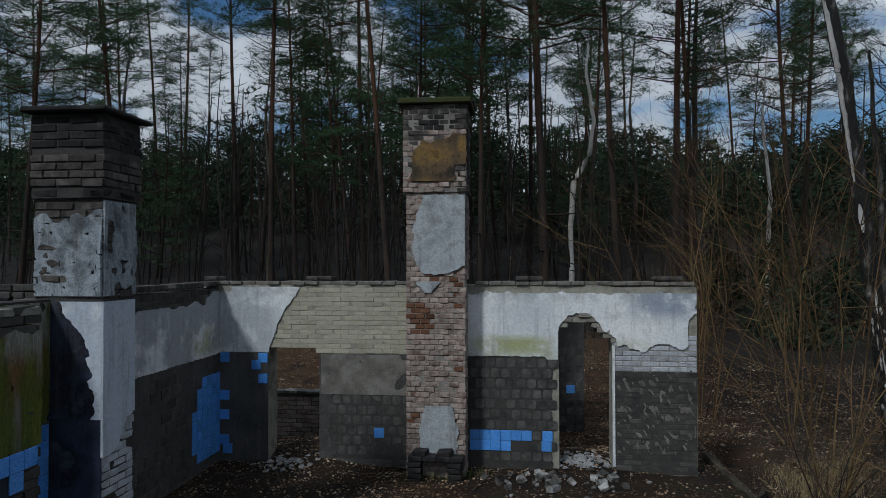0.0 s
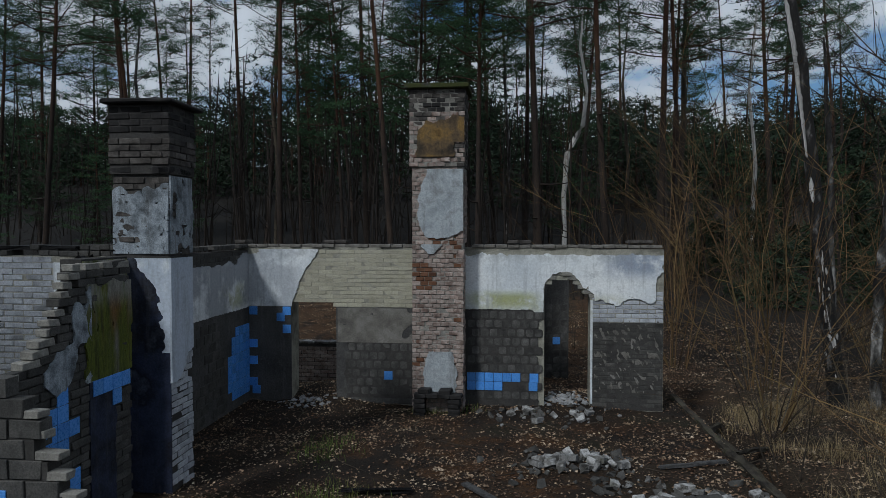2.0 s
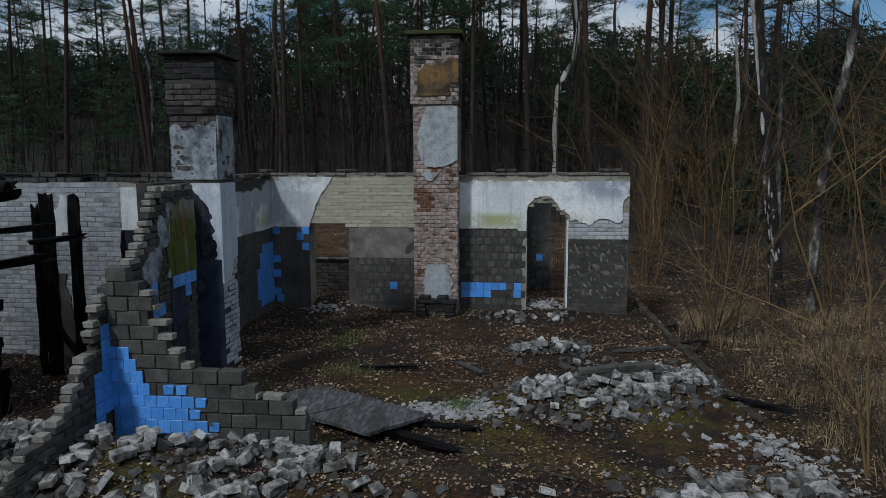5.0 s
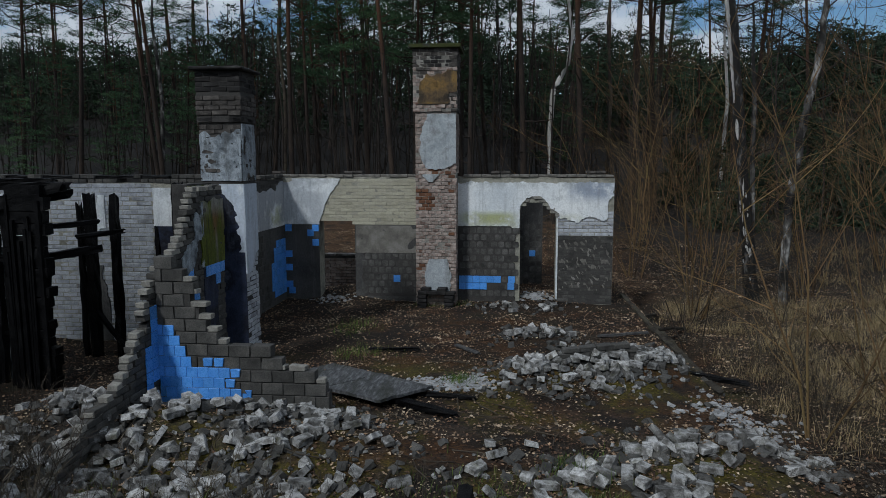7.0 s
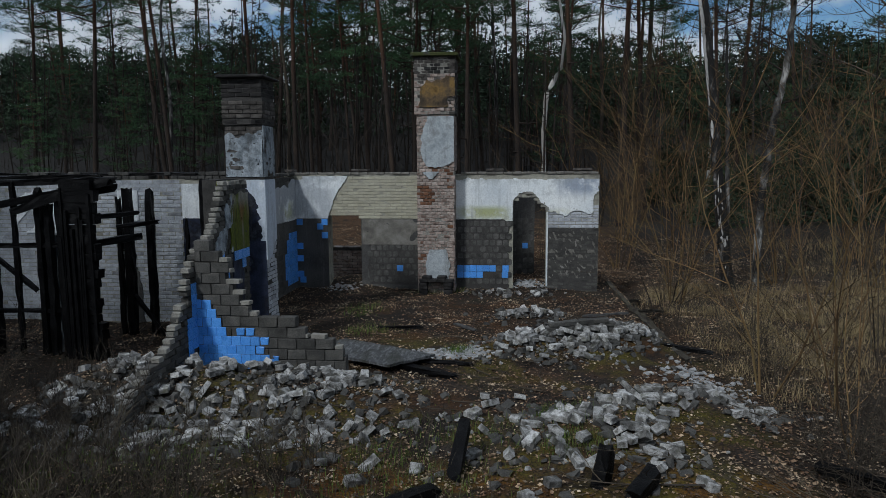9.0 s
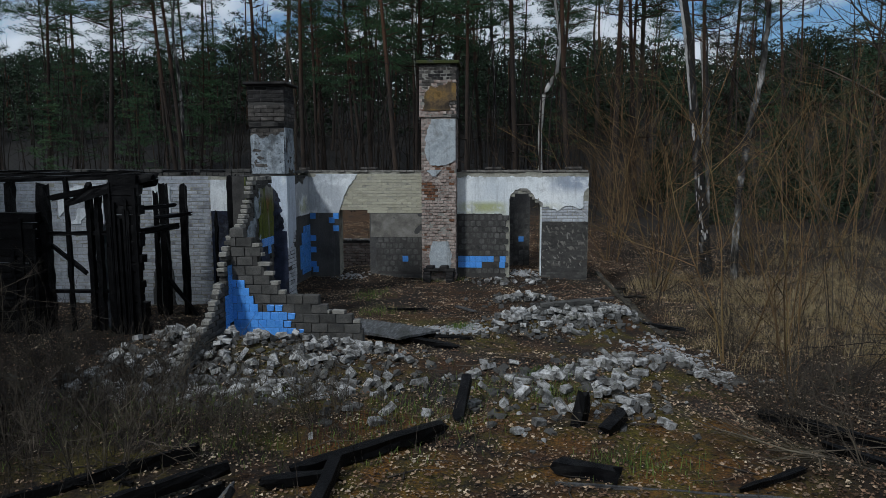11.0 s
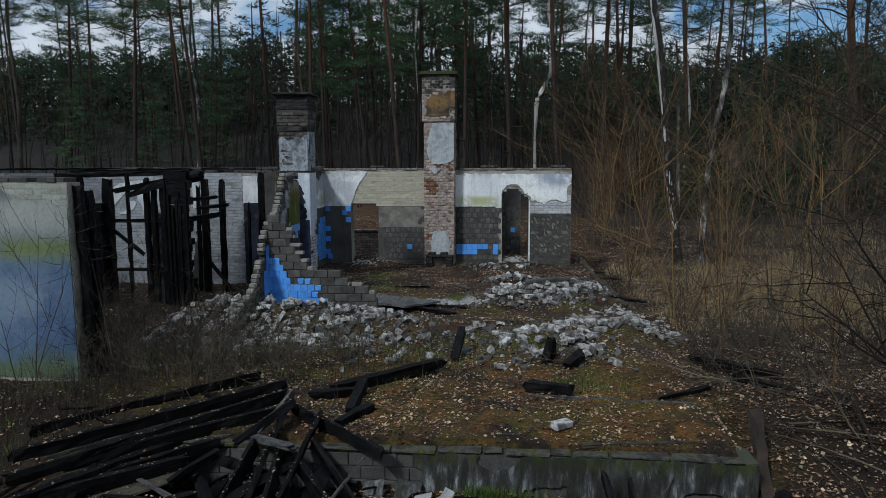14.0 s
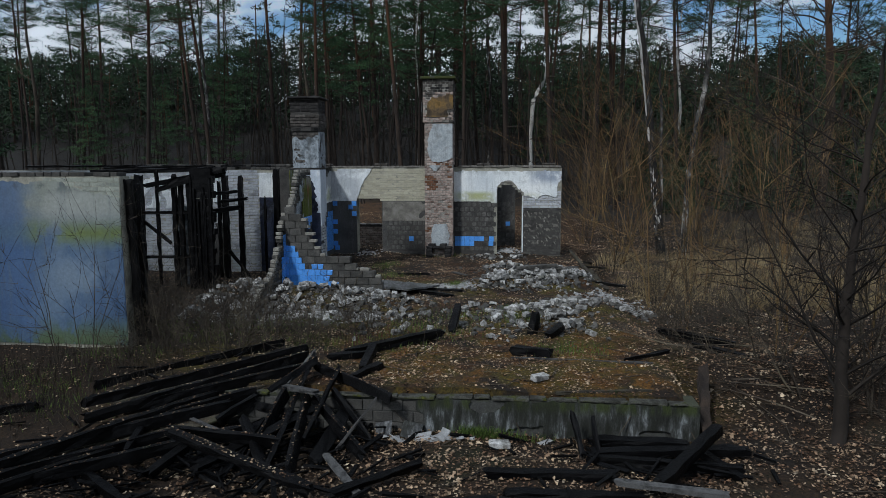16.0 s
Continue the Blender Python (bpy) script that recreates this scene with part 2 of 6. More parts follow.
M["pad"] = surface("mortar_pad", [(0.045, 0.0445, 0.043), (0.085, 0.083, 0.079), (0.14, 0.137, 0.13)], 5, 0.94, 0.7, 55, spread=0.25, grain=0.4)
M["concrete"] = surface("mossy_concrete", [(0.03, 0.031, 0.029), (0.07, 0.071, 0.068), (0.045, 0.046, 0.04)], 2, 0.92, 0.7, 40, grain=0.4, stains=[((0.05, 0.06, 0.012), [(2, -0.09, 0.1, 0.05)], 0.9, 3, 0.42), ((0.05, 0.055, 0.04), [(2, -0.6, -0.05, 0.05)], 0.6, 2, 0.55)])
M["found_render"] = surface("damp_cement_render", [(0.014, 0.015, 0.013), (0.032, 0.034, 0.031), (0.08, 0.085, 0.085), (0.30, 0.325, 0.34)], 5.5, 0.9, 0.7, 30, grain=0.5, stretch=(2.2, 1, 0.5), stains=[((0.045, 0.06, 0.015), [(2, -0.2, 0.1, 0.06)], 0.9, 3, 0.45), ((0.02, 0.022, 0.016), [(2, -0.8, 0.0, 0.05)], 0.75, 2.2, 0.51)])
M["moss_stone"] = surface("mossy_dark_stone", [(0.016, 0.016, 0.012), (0.035, 0.035, 0.028), (0.08, 0.08, 0.07), (0.04, 0.046, 0.010), (0.10, 0.105, 0.016)], 5.0, 0.95, 1.0, 30, island=0.4, grain=0.5)
M["slab"] = surface("wet_grey_board", [(0.045, 0.046, 0.049), (0.10, 0.104, 0.11), (0.23, 0.235, 0.245)], 16.0, 0.7, 0.9, 60, grain=0.6, stretch=(1.6, 0.35, 1), stains=[((0.03, 0.032, 0.022), [(2, -1, 1, 0.05)], 0.7, 2.2, 0.54)])
M["char"] = surface("charred_wood", [(0.0012, 0.0012, 0.0015), (0.0026, 0.0026, 0.0032), (0.008, 0.008, 0.0085)], 6, 0.5, 1.0, 26, grain=0.5, spread=0.45, spec=0.11)
M["ash_wood"] = surface("grey_scorched_board", [(0.04, 0.04, 0.042), (0.1, 0.1, 0.1), (0.025, 0.025, 0.026)], 9, 0.85, 0.9, 30, grain=0.5, spread=0.2)
M["rot_wood"] = surface("rotten_mossy_wood", [(0.018, 0.015, 0.012), (0.045, 0.038, 0.028), (0.07, 0.062, 0.045), (0.03, 0.034, 0.012)], 5, 0.92, 1.0, 26, grain=0.5, spread=0.25)
M["snow"] = surface("white_plaster_crumbs", [(0.27, 0.2737, 0.2775), (0.4125, 0.42, 0.4275)], 8, 0.9, 1.0, 40, island=0.2)
M["leaf"] = surface("fallen_leaf", [(0.06, 0.034, 0.020), (0.12, 0.072, 0.043), (0.26, 0.19, 0.125), (0.39, 0.325, 0.24)], 3.0, 0.85, 0, 30, island=0.9, grain=0.2)
M["straw"] = surface("dry_grass", [(0.16, 0.122, 0.062), (0.29, 0.225, 0.122), (0.09, 0.063, 0.033)], 0.5, 0.9, 0, island=0.4, grain=0.1)
M["grass"] = surface("green_grass", [(0.05, 0.085, 0.016), (0.085, 0.125, 0.025), (0.10, 0.10, 0.03)], 0.7, 0.9, 0, island=0.4, grain=0.1)
M["pine_bark"] = surface("pine_bark", [(0.017, 0.013, 0.011), (0.03, 0.022, 0.0175), (0.046, 0.032, 0.023)], 4, 0.95, 1.0, 12, spread=0.25, stretch=(1, 1, 0.3), grain=0.5, stains=[((0.10, 0.045, 0.02), [(2, 7, 40, 2.0)], 0.6, 2, 0.4)])
M["needles"] = surface("pine_needles", [(0.018, 0.046, 0.020), (0.034, 0.075, 0.030), (0.055, 0.10, 0.038)], 0.4, 0.8, 0, spread=0.25, island=0.35, grain=0.1)
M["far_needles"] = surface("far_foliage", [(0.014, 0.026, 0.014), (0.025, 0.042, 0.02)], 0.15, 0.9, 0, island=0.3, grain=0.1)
M["twig"] = surface("bare_brown_twigs", [(0.04, 0.025, 0.013), (0.135, 0.084, 0.038), (0.13, 0.100, 0.040)], 0.8, 0.9, 0, spread=0.35, island=0.6, grain=0.2)
M["twig_grey"] = surface("grey_bark_twigs", [(0.0168, 0.0132, 0.0108), (0.05, 0.040, 0.030), (0.10, 0.085, 0.058)], 0.8, 0.9, 0, spread=0.3, island=0.2, grain=0.2)
M["twig_dark"] = surface("dark_sapling_bark", [(0.012, 0.0095, 0.008), (0.030, 0.023, 0.018)], 0.8, 0.9, 0, spread=0.3, island=0.3, grain=0.2)
M["birch"] = surface("birch_bark", [(0.012, 0.011, 0.01), (0.018, 0.017, 0.016), (0.10, 0.096, 0.09), (0.42, 0.41, 0.39)], 5.0, 0.85, 0.6, 20, stretch=(1, 1, 0.4), grain=0.3)
M["birch_black"] = surface("scorched_birch_bark", [(0.010, 0.0095, 0.009), (0.014, 0.013, 0.012), (0.02, 0.019, 0.018), (0.15, 0.145, 0.14)], 7.0, 0.9, 0.8, 16, stretch=(1, 1, 0.4), grain=0.4)
M["peeled"] = surface("peeled_birch_wood", [(0.30, 0.29, 0.28), (0.60, 0.59, 0.57)], 2.0, 0.85, 0.5, 20, stretch=(1, 1, 0.4), grain=0.3)
M["dead_white"] = surface("peeled_white_trunk", [(0.46, 0.44, 0.40), (0.62, 0.60, 0.56), (0.68, 0.66, 0.62), (0.14, 0.125, 0.11)], 1.5, 0.85, 0.5, 20, stretch=(1, 1, 0.4), grain=0.3)

# ---- builders ----
UP = Vector((0, 0, 1))


class Build:
    """Gathers vertices and faces of one mesh."""

    def __init__(self):
        self.v, self.f = [], []

    def add(self, vs, fs):
        k = len(self.v)
        self.v.extend(tuple(p) for p in vs)
        self.f.extend(tuple(i + k for i in f) for f in fs)

    def box(self, lo, hi, jitter=0.0, m=None):
        vs = [Vector((x, y, z)) for z in (lo[2], hi[2]) for y in (lo[1], hi[1]) for x in (lo[0], hi[0])]
        if jitter:
            vs = [p + Vector([random.uniform(-jitter, jitter) for _ in range(3)]) for p in vs]
        if m is not None:
            vs = [m @ p for p in vs]
        self.add(vs, [(0, 2, 3, 1), (4, 5, 7, 6), (0, 1, 5, 4), (2, 6, 7, 3), (0, 4, 6, 2), (1, 3, 7, 5)])

    def tube(self, pts, radii, n=6, cap=True):
        pts = [Vector(p) for p in pts]
        vs, fs = [], []
        for i, p in enumerate(pts):
            d = (pts[min(i + 1, len(pts) - 1)] - pts[max(i - 1, 0)]).normalized()
            a = d.cross(UP if abs(d.z) < 0.9 else Vector((1, 0, 0))).normalized()
            b = d.cross(a)
            for k in range(n):
                t = 2 * math.pi * k / n
                vs.append(p + (a * math.cos(t) + b * math.sin(t)) * radii[i])
        for i in range(len(pts) - 1):
            for k in range(n):
                fs.append((i * n + k, i * n + (k + 1) % n, (i + 1) * n + (k + 1) % n, (i + 1) * n + k))
        if cap:
            fs.append(tuple(range(n)))
            fs.append(tuple((len(pts) - 1) * n + k for k in reversed(range(n))))
        self.add(vs, fs)

    def mesh(self, name, material, smooth=False):
        me = bpy.data.meshes.new(name)
        me.from_pydata(self.v, [], self.f)
        me.materials.append(material)
        if smooth:
            me.polygons.foreach_set("use_smooth", [True] * len(me.polygons))
        me.update()
        return me

    def done(self, name, material, parent=None, label="", smooth=False):
        ob = new(name, self.mesh(name, material, smooth))
        ob.parent = parent
        if label:
            ob["label"] = label
        return ob


def part(name, bm, material, parent, label=""):
    me = bpy.data.meshes.new(name)
    bm.to_mesh(me)
    bm.free()
    me.materials.append(material)
    ob = new(name, me)
    ob.parent = parent
    if label:
        ob["label"] = label
    return ob


def chipped_block(name, size, material, bevel=0.008, jitter=0.004, seed=0):
    """A worn block about its own middle: a box with chamfered, uneven edges."""
    rng = random.Random(seed)
    bm = bmesh.new()
    bmesh.ops.create_cube(bm, size=1.0)
    for v in bm.verts:
        v.co = Vector([c * s + rng.uniform(-jitter, jitter) for c, s in zip(v.co, size)])
    if bevel:
        bmesh.ops.bevel(bm, geom=bm.edges[:], offset=bevel, segments=1, affect="EDGES", profile=0.5)
    me = bpy.data.meshes.new(name)
    bm.to_mesh(me)
    bm.free()
    me.materials.append(material)
    return me


def nz(x, y, z=0.0):
    return noise.noise(Vector((x, y, z)))


class Face:
    """A wall's face: a corner point, the way along it, and the way out of it."""

    def __init__(self, origin, along, out):
        self.o, self.u, self.n = Vector(origin), Vector(along).normalized(), Vector(out).normalized()

    def at(self, u, z, d=0.0):
        return self.o + self.u * u + UP * z + self.n * d

    def turn(self):
        return Matrix((self.u, -self.n, UP)).transposed().to_4x4()


def bricks(parent, face, u0, u1, z0, z1, keep, material, size=(0.25, 0.12, 0.065), joint=0.01, proud=0.003, singles=150, wild=0.003, name="brick", odd=None, phase=0.0, jit=0.003, bevel=0.006):
    """Courses of bricks on a face, where keep(u, z) holds: the first singles as objects, the rest as one mesh."""
    L, D, H = size
    kinds = [chipped_block(name, (L, D, H), material, bevel, jit, s) for s in range(6)]
    halves = [chipped_block(name, (L * 0.48, D, H), material, bevel, jit, s) for s in range(2)]
    odd_kinds = [chipped_block(name, (L, D, H), odd[0], 0.006, 0.003, s) for s in range(2)] if odd else None
    rest, count, row, z = Build(), 0, 0, z0 + H / 2
    rot = face.turn()
    while z < z1 - H * 0.3:
        u = u0 - (phase + (row % 2) * 0.5) * (L + joint)
        while u < u1:
            a, b = max(u, u0), min(u + L, u1)
            w = b - a
            mid = (a + b) / 2
            if w > L * 0.3 and keep(mid, z):
                d = proud + random.uniform(-wild, wild) - D / 2
                m = Matrix.Translation(face.at(mid, z, d)) @ rot @ pose(0, 0, 0, random.uniform(-1, 1), random.uniform(-.5, .5), random.uniform(-1, 1))
                if count < singles and (w > L * 0.95 or w < L * 0.62):
                    if odd_kinds and w > L * 0.95 and odd[1](mid, z):
                        me = random.choice(odd_kinds)
                    else:
                        me = random.choice(kinds if w > L * 0.95 else halves)
                    ob = new(name, me)
                    ob.parent = parent
                    ob.matrix_basis = m
                    if w <= L * 0.95:
                        ob.scale.x = w / (L * 0.48)
                    count += 1
                else:
                    rest.box((-w / 2, -D / 2, -H / 2), (w / 2, D / 2, H / 2), jit, m)
            u += L + joint
        row += 1
        z += H + joint
    if rest.v:
        tagged(rest.done(name + "work", material, parent), kind="stuff")


def sheet(name, parent, face, u0, u1, z0, z1, keep, thick, material, step=0.04, label="", wave=0.004):
    """A coat of plaster with a ragged outline, where keep(u, z) holds, standing proud of a face."""
    nu, nzz = max(2, round((u1 - u0) / step)), max(2, round((z1 - z0) / step))
    du, dz = (u1 - u0) / nu, (z1 - z0) / nzz
    ok = [[keep(u0 + (i + 0.5) * du, z0 + (j + 0.5) * dz) for j in range(nzz)] for i in range(nu)]
    idx, back, vs, fs = {}, {}, [], []

    rim = {}
    for i in range(nu):
        for j in range(nzz):
            if ok[i][j]:
                for a, b, p, r in ((i, j - 1, (i, j), (i + 1, j)), (i + 1, j, (i + 1, j), (i + 1, j + 1)), (i, j + 1, (i, j + 1), (i + 1, j + 1)), (i - 1, j, (i, j), (i, j + 1))):
                    if not (0 <= a < nu and 0 <= b < nzz and ok[a][b]):
                        rim.setdefault(p, []).append(r)
                        rim.setdefault(r, []).append(p)
    spot = {p: Vector((u0 + p[0] * du, z0 + p[1] * dz)) for p in rim}
    for _ in range(2):
        spot = {p: (q if p[0] in (0, nu) or p[1] in (0, nzz) else q * 0.4 + sum((spot[n] for n in rim[p]), Vector((0, 0))) * (0.6 / len(rim[p]))) for p, q in spot.items()}
    for p, q in spot.items():
        if 0 < p[0] < nu and 0 < p[1] < nzz:
            spot[p] = q + Vector((du * nz(q.x * 30, q.y * 30, 3.1), dz * nz(q.x * 30, q.y * 30, 7.7))) * 0.55

    def vert(i, j, deep):
        key = (i, j, deep)
        if key not in idx:
            u, z = spot.get((i, j), (u0 + i * du, z0 + j * dz))
            d = 0.0 if deep else thick + wave * nz(u * 3, z * 3, 1.3)
            idx[key] = len(vs)
            vs.append(tuple(face.at(u, z, d)))
        return idx[key]

    for i in range(nu):
        for j in range(nzz):
            if not ok[i][j]:
                continue
            q = [(i, j), (i + 1, j), (i + 1, j + 1), (i, j + 1)]
            fs.append(tuple(vert(a, b, 0) for a, b in q))
            for k, (a, b) in enumerate(((i, j - 1), (i + 1, j), (i, j + 1), (i - 1, j))):
                if not (0 <= a < nu and 0 <= b < nzz and ok[a][b]):
                    p, r = q[k], q[(k + 1) % 4]
                    fs.append((vert(*p, 0), vert(*p, 1), vert(*r, 1), vert(*r, 0)))
    b = Build()
    b.v, b.f = vs, fs
    return b.done(name, material, parent, label)


TILE = chipped_block("tile", (0.147, 0.012, 0.147), M["tile"], 0.003, 0.0005, 1)


def tiles(parent, face, cells, u0, z0, mesh=None, pitch=0.152, proud=0.008, name="tile"):
    rot = face.turn()
    for i, j in cells:
        ob = new(name, mesh or TILE)
        ob.parent = parent
        ob.matrix_basis = Matrix.Translation(face.at(u0 + (i + 0.5) * pitch, z0 + (j + 0.5) * pitch, proud - 0.006 + random.uniform(0, 0.002))) @ rot @ pose(0, 0, 0, 0, random.uniform(-.6, .6), 0)


# ---- the lie of the land ----
HEAPS = [(2.0, -5.3, 0.75, 0.42, 0.22), (3.35, -4.8, 0.8, 0.42, 0.22), (1.95, -3.1, 0.6, 0.35, 0.10), (-2.0, -7.7, 1.5, 0.7, 0.32), (-3.5, -7.9, 0.7, 0.9, 0.28), (2.7, -8.9, 0.8, 0.7, 0.16), (3.7, -7.9, 1.0, 0.6, 0.12), (0.4, -8.0, 1.6, 0.8, 0.06), (-2.2, 0.6, 0.7, 0.7, 0.2), (2.0, 0.5, 0.6, 0.6, 0.18)]


def step01(x, a, b):
    t = min(1.0, max(0.0, (x - a) / (b - a)))
    return t * t * (3 - 2 * t)


def land(x, y):
    z = 0.05 * nz(x * 0.8, y * 0.8) + 0.025 * nz(x * 3.1, y * 3.1, 5)
    east, west = step01(x, 4.25, 4.5), 1 - step01(x, -2.3, -1.5)
    front = (1 - step01(y, -12.88, -12.80)) * (1 - east - west) + (1 - step01(y, -14.0, -11.5)) * west + (1 - step01(y, -12.7, -10.6)) * east
    z -= 0.52 * front
    z -= 0.22 * step01(x, 4.1, 4.6) * step01(y, -12, -9) * (1 - step01(x, 9, 14))
    z -= 0.22 * math.exp(-((x - 4.45) / 0.25) ** 2) * step01(y, -5.5, -3.0) * (1 - step01(y, 2, 4))
    for hx, hy, rx, ry, h in HEAPS:
        e = ((x - hx) / rx) ** 2 + ((y - hy) / ry) ** 2
        if e < 9:
            z += h * math.exp(-e)
    far = max(0.0, y - 9)
    z += 0.9 * step01(y, 3, 12) + 11.0 * step01(far, 4, 75) + 0.5 * nz(x * 0.06, y * 0.06, 9) * step01(y, 6, 14)
    return z


def lines(fine_lo, fine_hi, step, reach_lo, reach_hi):
    xs = list(np.arange(fine_lo, fine_hi + 1e-6, step))
    s, a = step, xs[-1]
    while a < reach_hi:
        s *= 1.25
        a += s
        xs.append(a)
    s, a = step, xs[0]
    while a > reach_lo:
        s *= 1.25
        a -= s
        xs.insert(0, a)
    return xs


def build_ground():
    xs = lines(-8, 8, 0.16, -900, 900)
    ys = sorted(lines(-16, 4, 0.16, -400, 1200) + [-12.89, -12.85, -12.80])
    b = Build()
    b.v = [(x, y, land(x, y)) for y in ys for x in xs]
    n = len(xs)
    b.f = [(j * n + i, j * n + i + 1, (j + 1) * n + i + 1, (j + 1) * n + i) for j in range(len(ys) - 1) for i in range(n - 1)]
    tagged(b.done("ground", M["ground"], smooth=True), "dark soil with fallen leaves, moss, old grit and painted forest shade", "ground", kind="structure")


build_ground()


def structure(ob, label, category):
    return tagged(ob, label, category, kind="structure")


# ---- back wall with two doorways ----
def arch_top(u):
    pts = [(1.66, 2.02), (1.78, 2.14), (1.9, 2.22), (2.12, 2.2), (2.24, 2.08), (2.36, 1.93), (2.44, 1.84)]
    for (a, za), (b, zb) in zip(pts, pts[1:]):
        if u <= b:
            return round((za + (zb - za) * (u - a) / (b - a)) / 0.075) * 0.075
    return 1.84


def build_wall_north():
    b = Build()
    y0, y1, top = 0.003, 0.38, 2.715
    b.box((-3.78, y0, -0.3), (-2.73, y1, top))
    b.box((-2.73, y0, 1.77), (-1.93, y1, top))
    b.box((-1.93, y0, -0.3), (1.67, y1, top))
    for k in range(6):
        a = 1.67 + k * 0.127
        b.box((a, y0, arch_top(a + 0.06)), (a + 0.127, y1, top))
    b.box((2.432, y0, -0.3), (3.625, y1, top - 0.02))
    w = structure(b.done("wall_north", M["mortar_white"]), "white plastered brick wall with two broken doorways", "wall")
    f = Face((0, 0, 0), (1, 0, 0), (0, -1, 0))

    def bare(u, z):
        t = max(0.0, (z - 1.72) / 1.0)
        return u > -2.72 + 0.50 * t ** 1.5 + 0.03 * nz(u * 5, z * 5)

    bricks(w, f, -2.75, -0.52, 1.68, 2.72, lambda u, z: bare(u, z) and not (u < -1.9 and z < 1.78), M["brick_pale"], singles=130, proud=0.0012, wild=0.003, joint=0.006, jit=0.003, bevel=0.0025)
    sheet("render", w, f, 2.44, 3.62, 0.0, 1.47, lambda u, z: True, 0.0015, M["mortar_dark"], step=0.2, wave=0)
    bricks(w, f, 2.46, 3.62, 0.05, 1.47, lambda u, z: True, M["brick_grey"], singles=70, proud=0.004)
    bricks(w, f, 2.46, 3.62, 1.475, 2.0, lambda u, z: True, M["brick_white"], singles=40)
    bricks(w, f, 1.60, 2.5, 1.80, 2.32, lambda u, z: z > arch_top(u), M["mortar"], size=(0.17, 0.12, 0.065), singles=40, proud=0.01, wild=0.016, jit=0.008)
    for z0, p in ((2.715, 0.93), (2.79, 0.42)):
        bricks(w, f, -3.75, 3.6, z0, z0 + 0.07, lambda u, z: nz(u * 2.1, z * 9, 2) * 1.2 + 0.35 + 0.3 * random.random() < p and not (-0.53 < u < 0.35), M["render_beige"] if z0 < 2.75 else M["brick_smoked"], size=(0.19, 0.37, 0.05), singles=60, proud=0.012, wild=0.025, jit=0.007)
    sheet("plaster", w, f, -3.52, -2.0, 1.68, 2.68, lambda u, z: not bare(u - 0.02, z) and not (z > 2.6 and u < -3.3), 0.022, M["plaster"])

    def right_coat(u, z):
        if z > 2.60 + 0.06 * nz(u * 4, 1.0) + 0.03 * nz(u * 13, 2.0):
            return False
        if u < 1.64:
            return z > 1.665 - (0.03 if u > 1.5 else 0)
        if u < 2.5:
            return z > arch_top(u) + 0.10 + 0.05 * nz(u * 9, 4)
        low = 1.86 + 0.10 * nz(u * 3.1, 8.0) - 0.12 * (2.65 < u < 2.95)
        return z > low and u < 3.5 + 0.12 * step01(z, 2.1, 2.5) + 0.05 * nz(z * 8, 1)

    sheet("plaster", w, f, 0.335, 3.62, 1.63, 2.68, right_coat, 0.024, M["plaster"])
    sheet("plaster", w, f, 2.434, 2.47, 0.1, 1.84, lambda u, z: True, 0.02, M["plaster"], step=0.03)
    sheet("plaster", w, f, 2.5, 3.6, 0.3, 1.5, lambda u, z: nz(u * 15 + z * 7, z * 8) + 0.5 * nz(u * 40, z * 25, 3) > 0.30, 0.009, M["render_beige"], step=0.014)
    sheet("render", w, f, -3.52, -2.735, 0.0, 1.672, lambda u, z: True, 0.014, M["render_grey"], step=0.08)
    sheet("render", w, f, -1.925, -0.52, 0.0, 1.672, lambda u, z: True, 0.014, M["render_grey"], step=0.08)
    sheet("render", w, f, 0.335, 1.66, 0.0, 1.66, lambda u, z: u < 1.56 + 0.08 * nz(z * 6, 3) or z > 1.5, 0.014, M["mortar_dark"], step=0.04)
    sheet("render", w, f, -1.90, -0.53, 0.10, 1.06, lambda u, z: u > -1.75 + 0.1 * nz(z * 5, 2), 0.016, M["mortar_dark"], step=0.05)
    sheet("render", w, f, -1.9, -0.53, 1.06, 1.66, lambda u, z: nz(u * 2.5, z * 3, 2) > -0.35, 0.020, M["render_beige"], step=0.04)
    pad = rounded_pad()
    tiles(w, f, [(i + 0.5 * (j % 2), j) for i in range(8) for j in range(6) if not (i < 3 and j > 3 and nz(i, j) > 0)], -1.80, 0.15, pad, name="mortar_pad", proud=0.018)
    tiles(w, f, [(i + 0.5 * (j % 2), j) for i in range(8) for j in range(10) if i + 0.5 * (j % 2) < 7.6 and not (j in (1, 2) and i < 6) and nz(i * 1.7, j * 1.3, 4) > -0.42], 0.36, 0.13, pad, name="mortar_pad", proud=0.018)
    tiles(w, f, [(i, 1) for i in range(5) if i != 4] + [(i, 2) for i in range(-0, 6)] + [(7, 2)], 0.36, 0.13, proud=0.026)
    tiles(w, f, [(0, 0)], 1.41, 0.285, proud=0.026)
    for u, z in ((-3.5, 1.52), (-3.5, 0.94), (-3.5, 0.64), (-3.5, 0.26), (-3.45, 0.12), (-2.89, 1.52), (-3.0, 1.41), (-2.89, 1.2), (-1.08, 0.42)):
        tiles(w, f, [(0, 0)], u, z, proud=0.024)
    return w


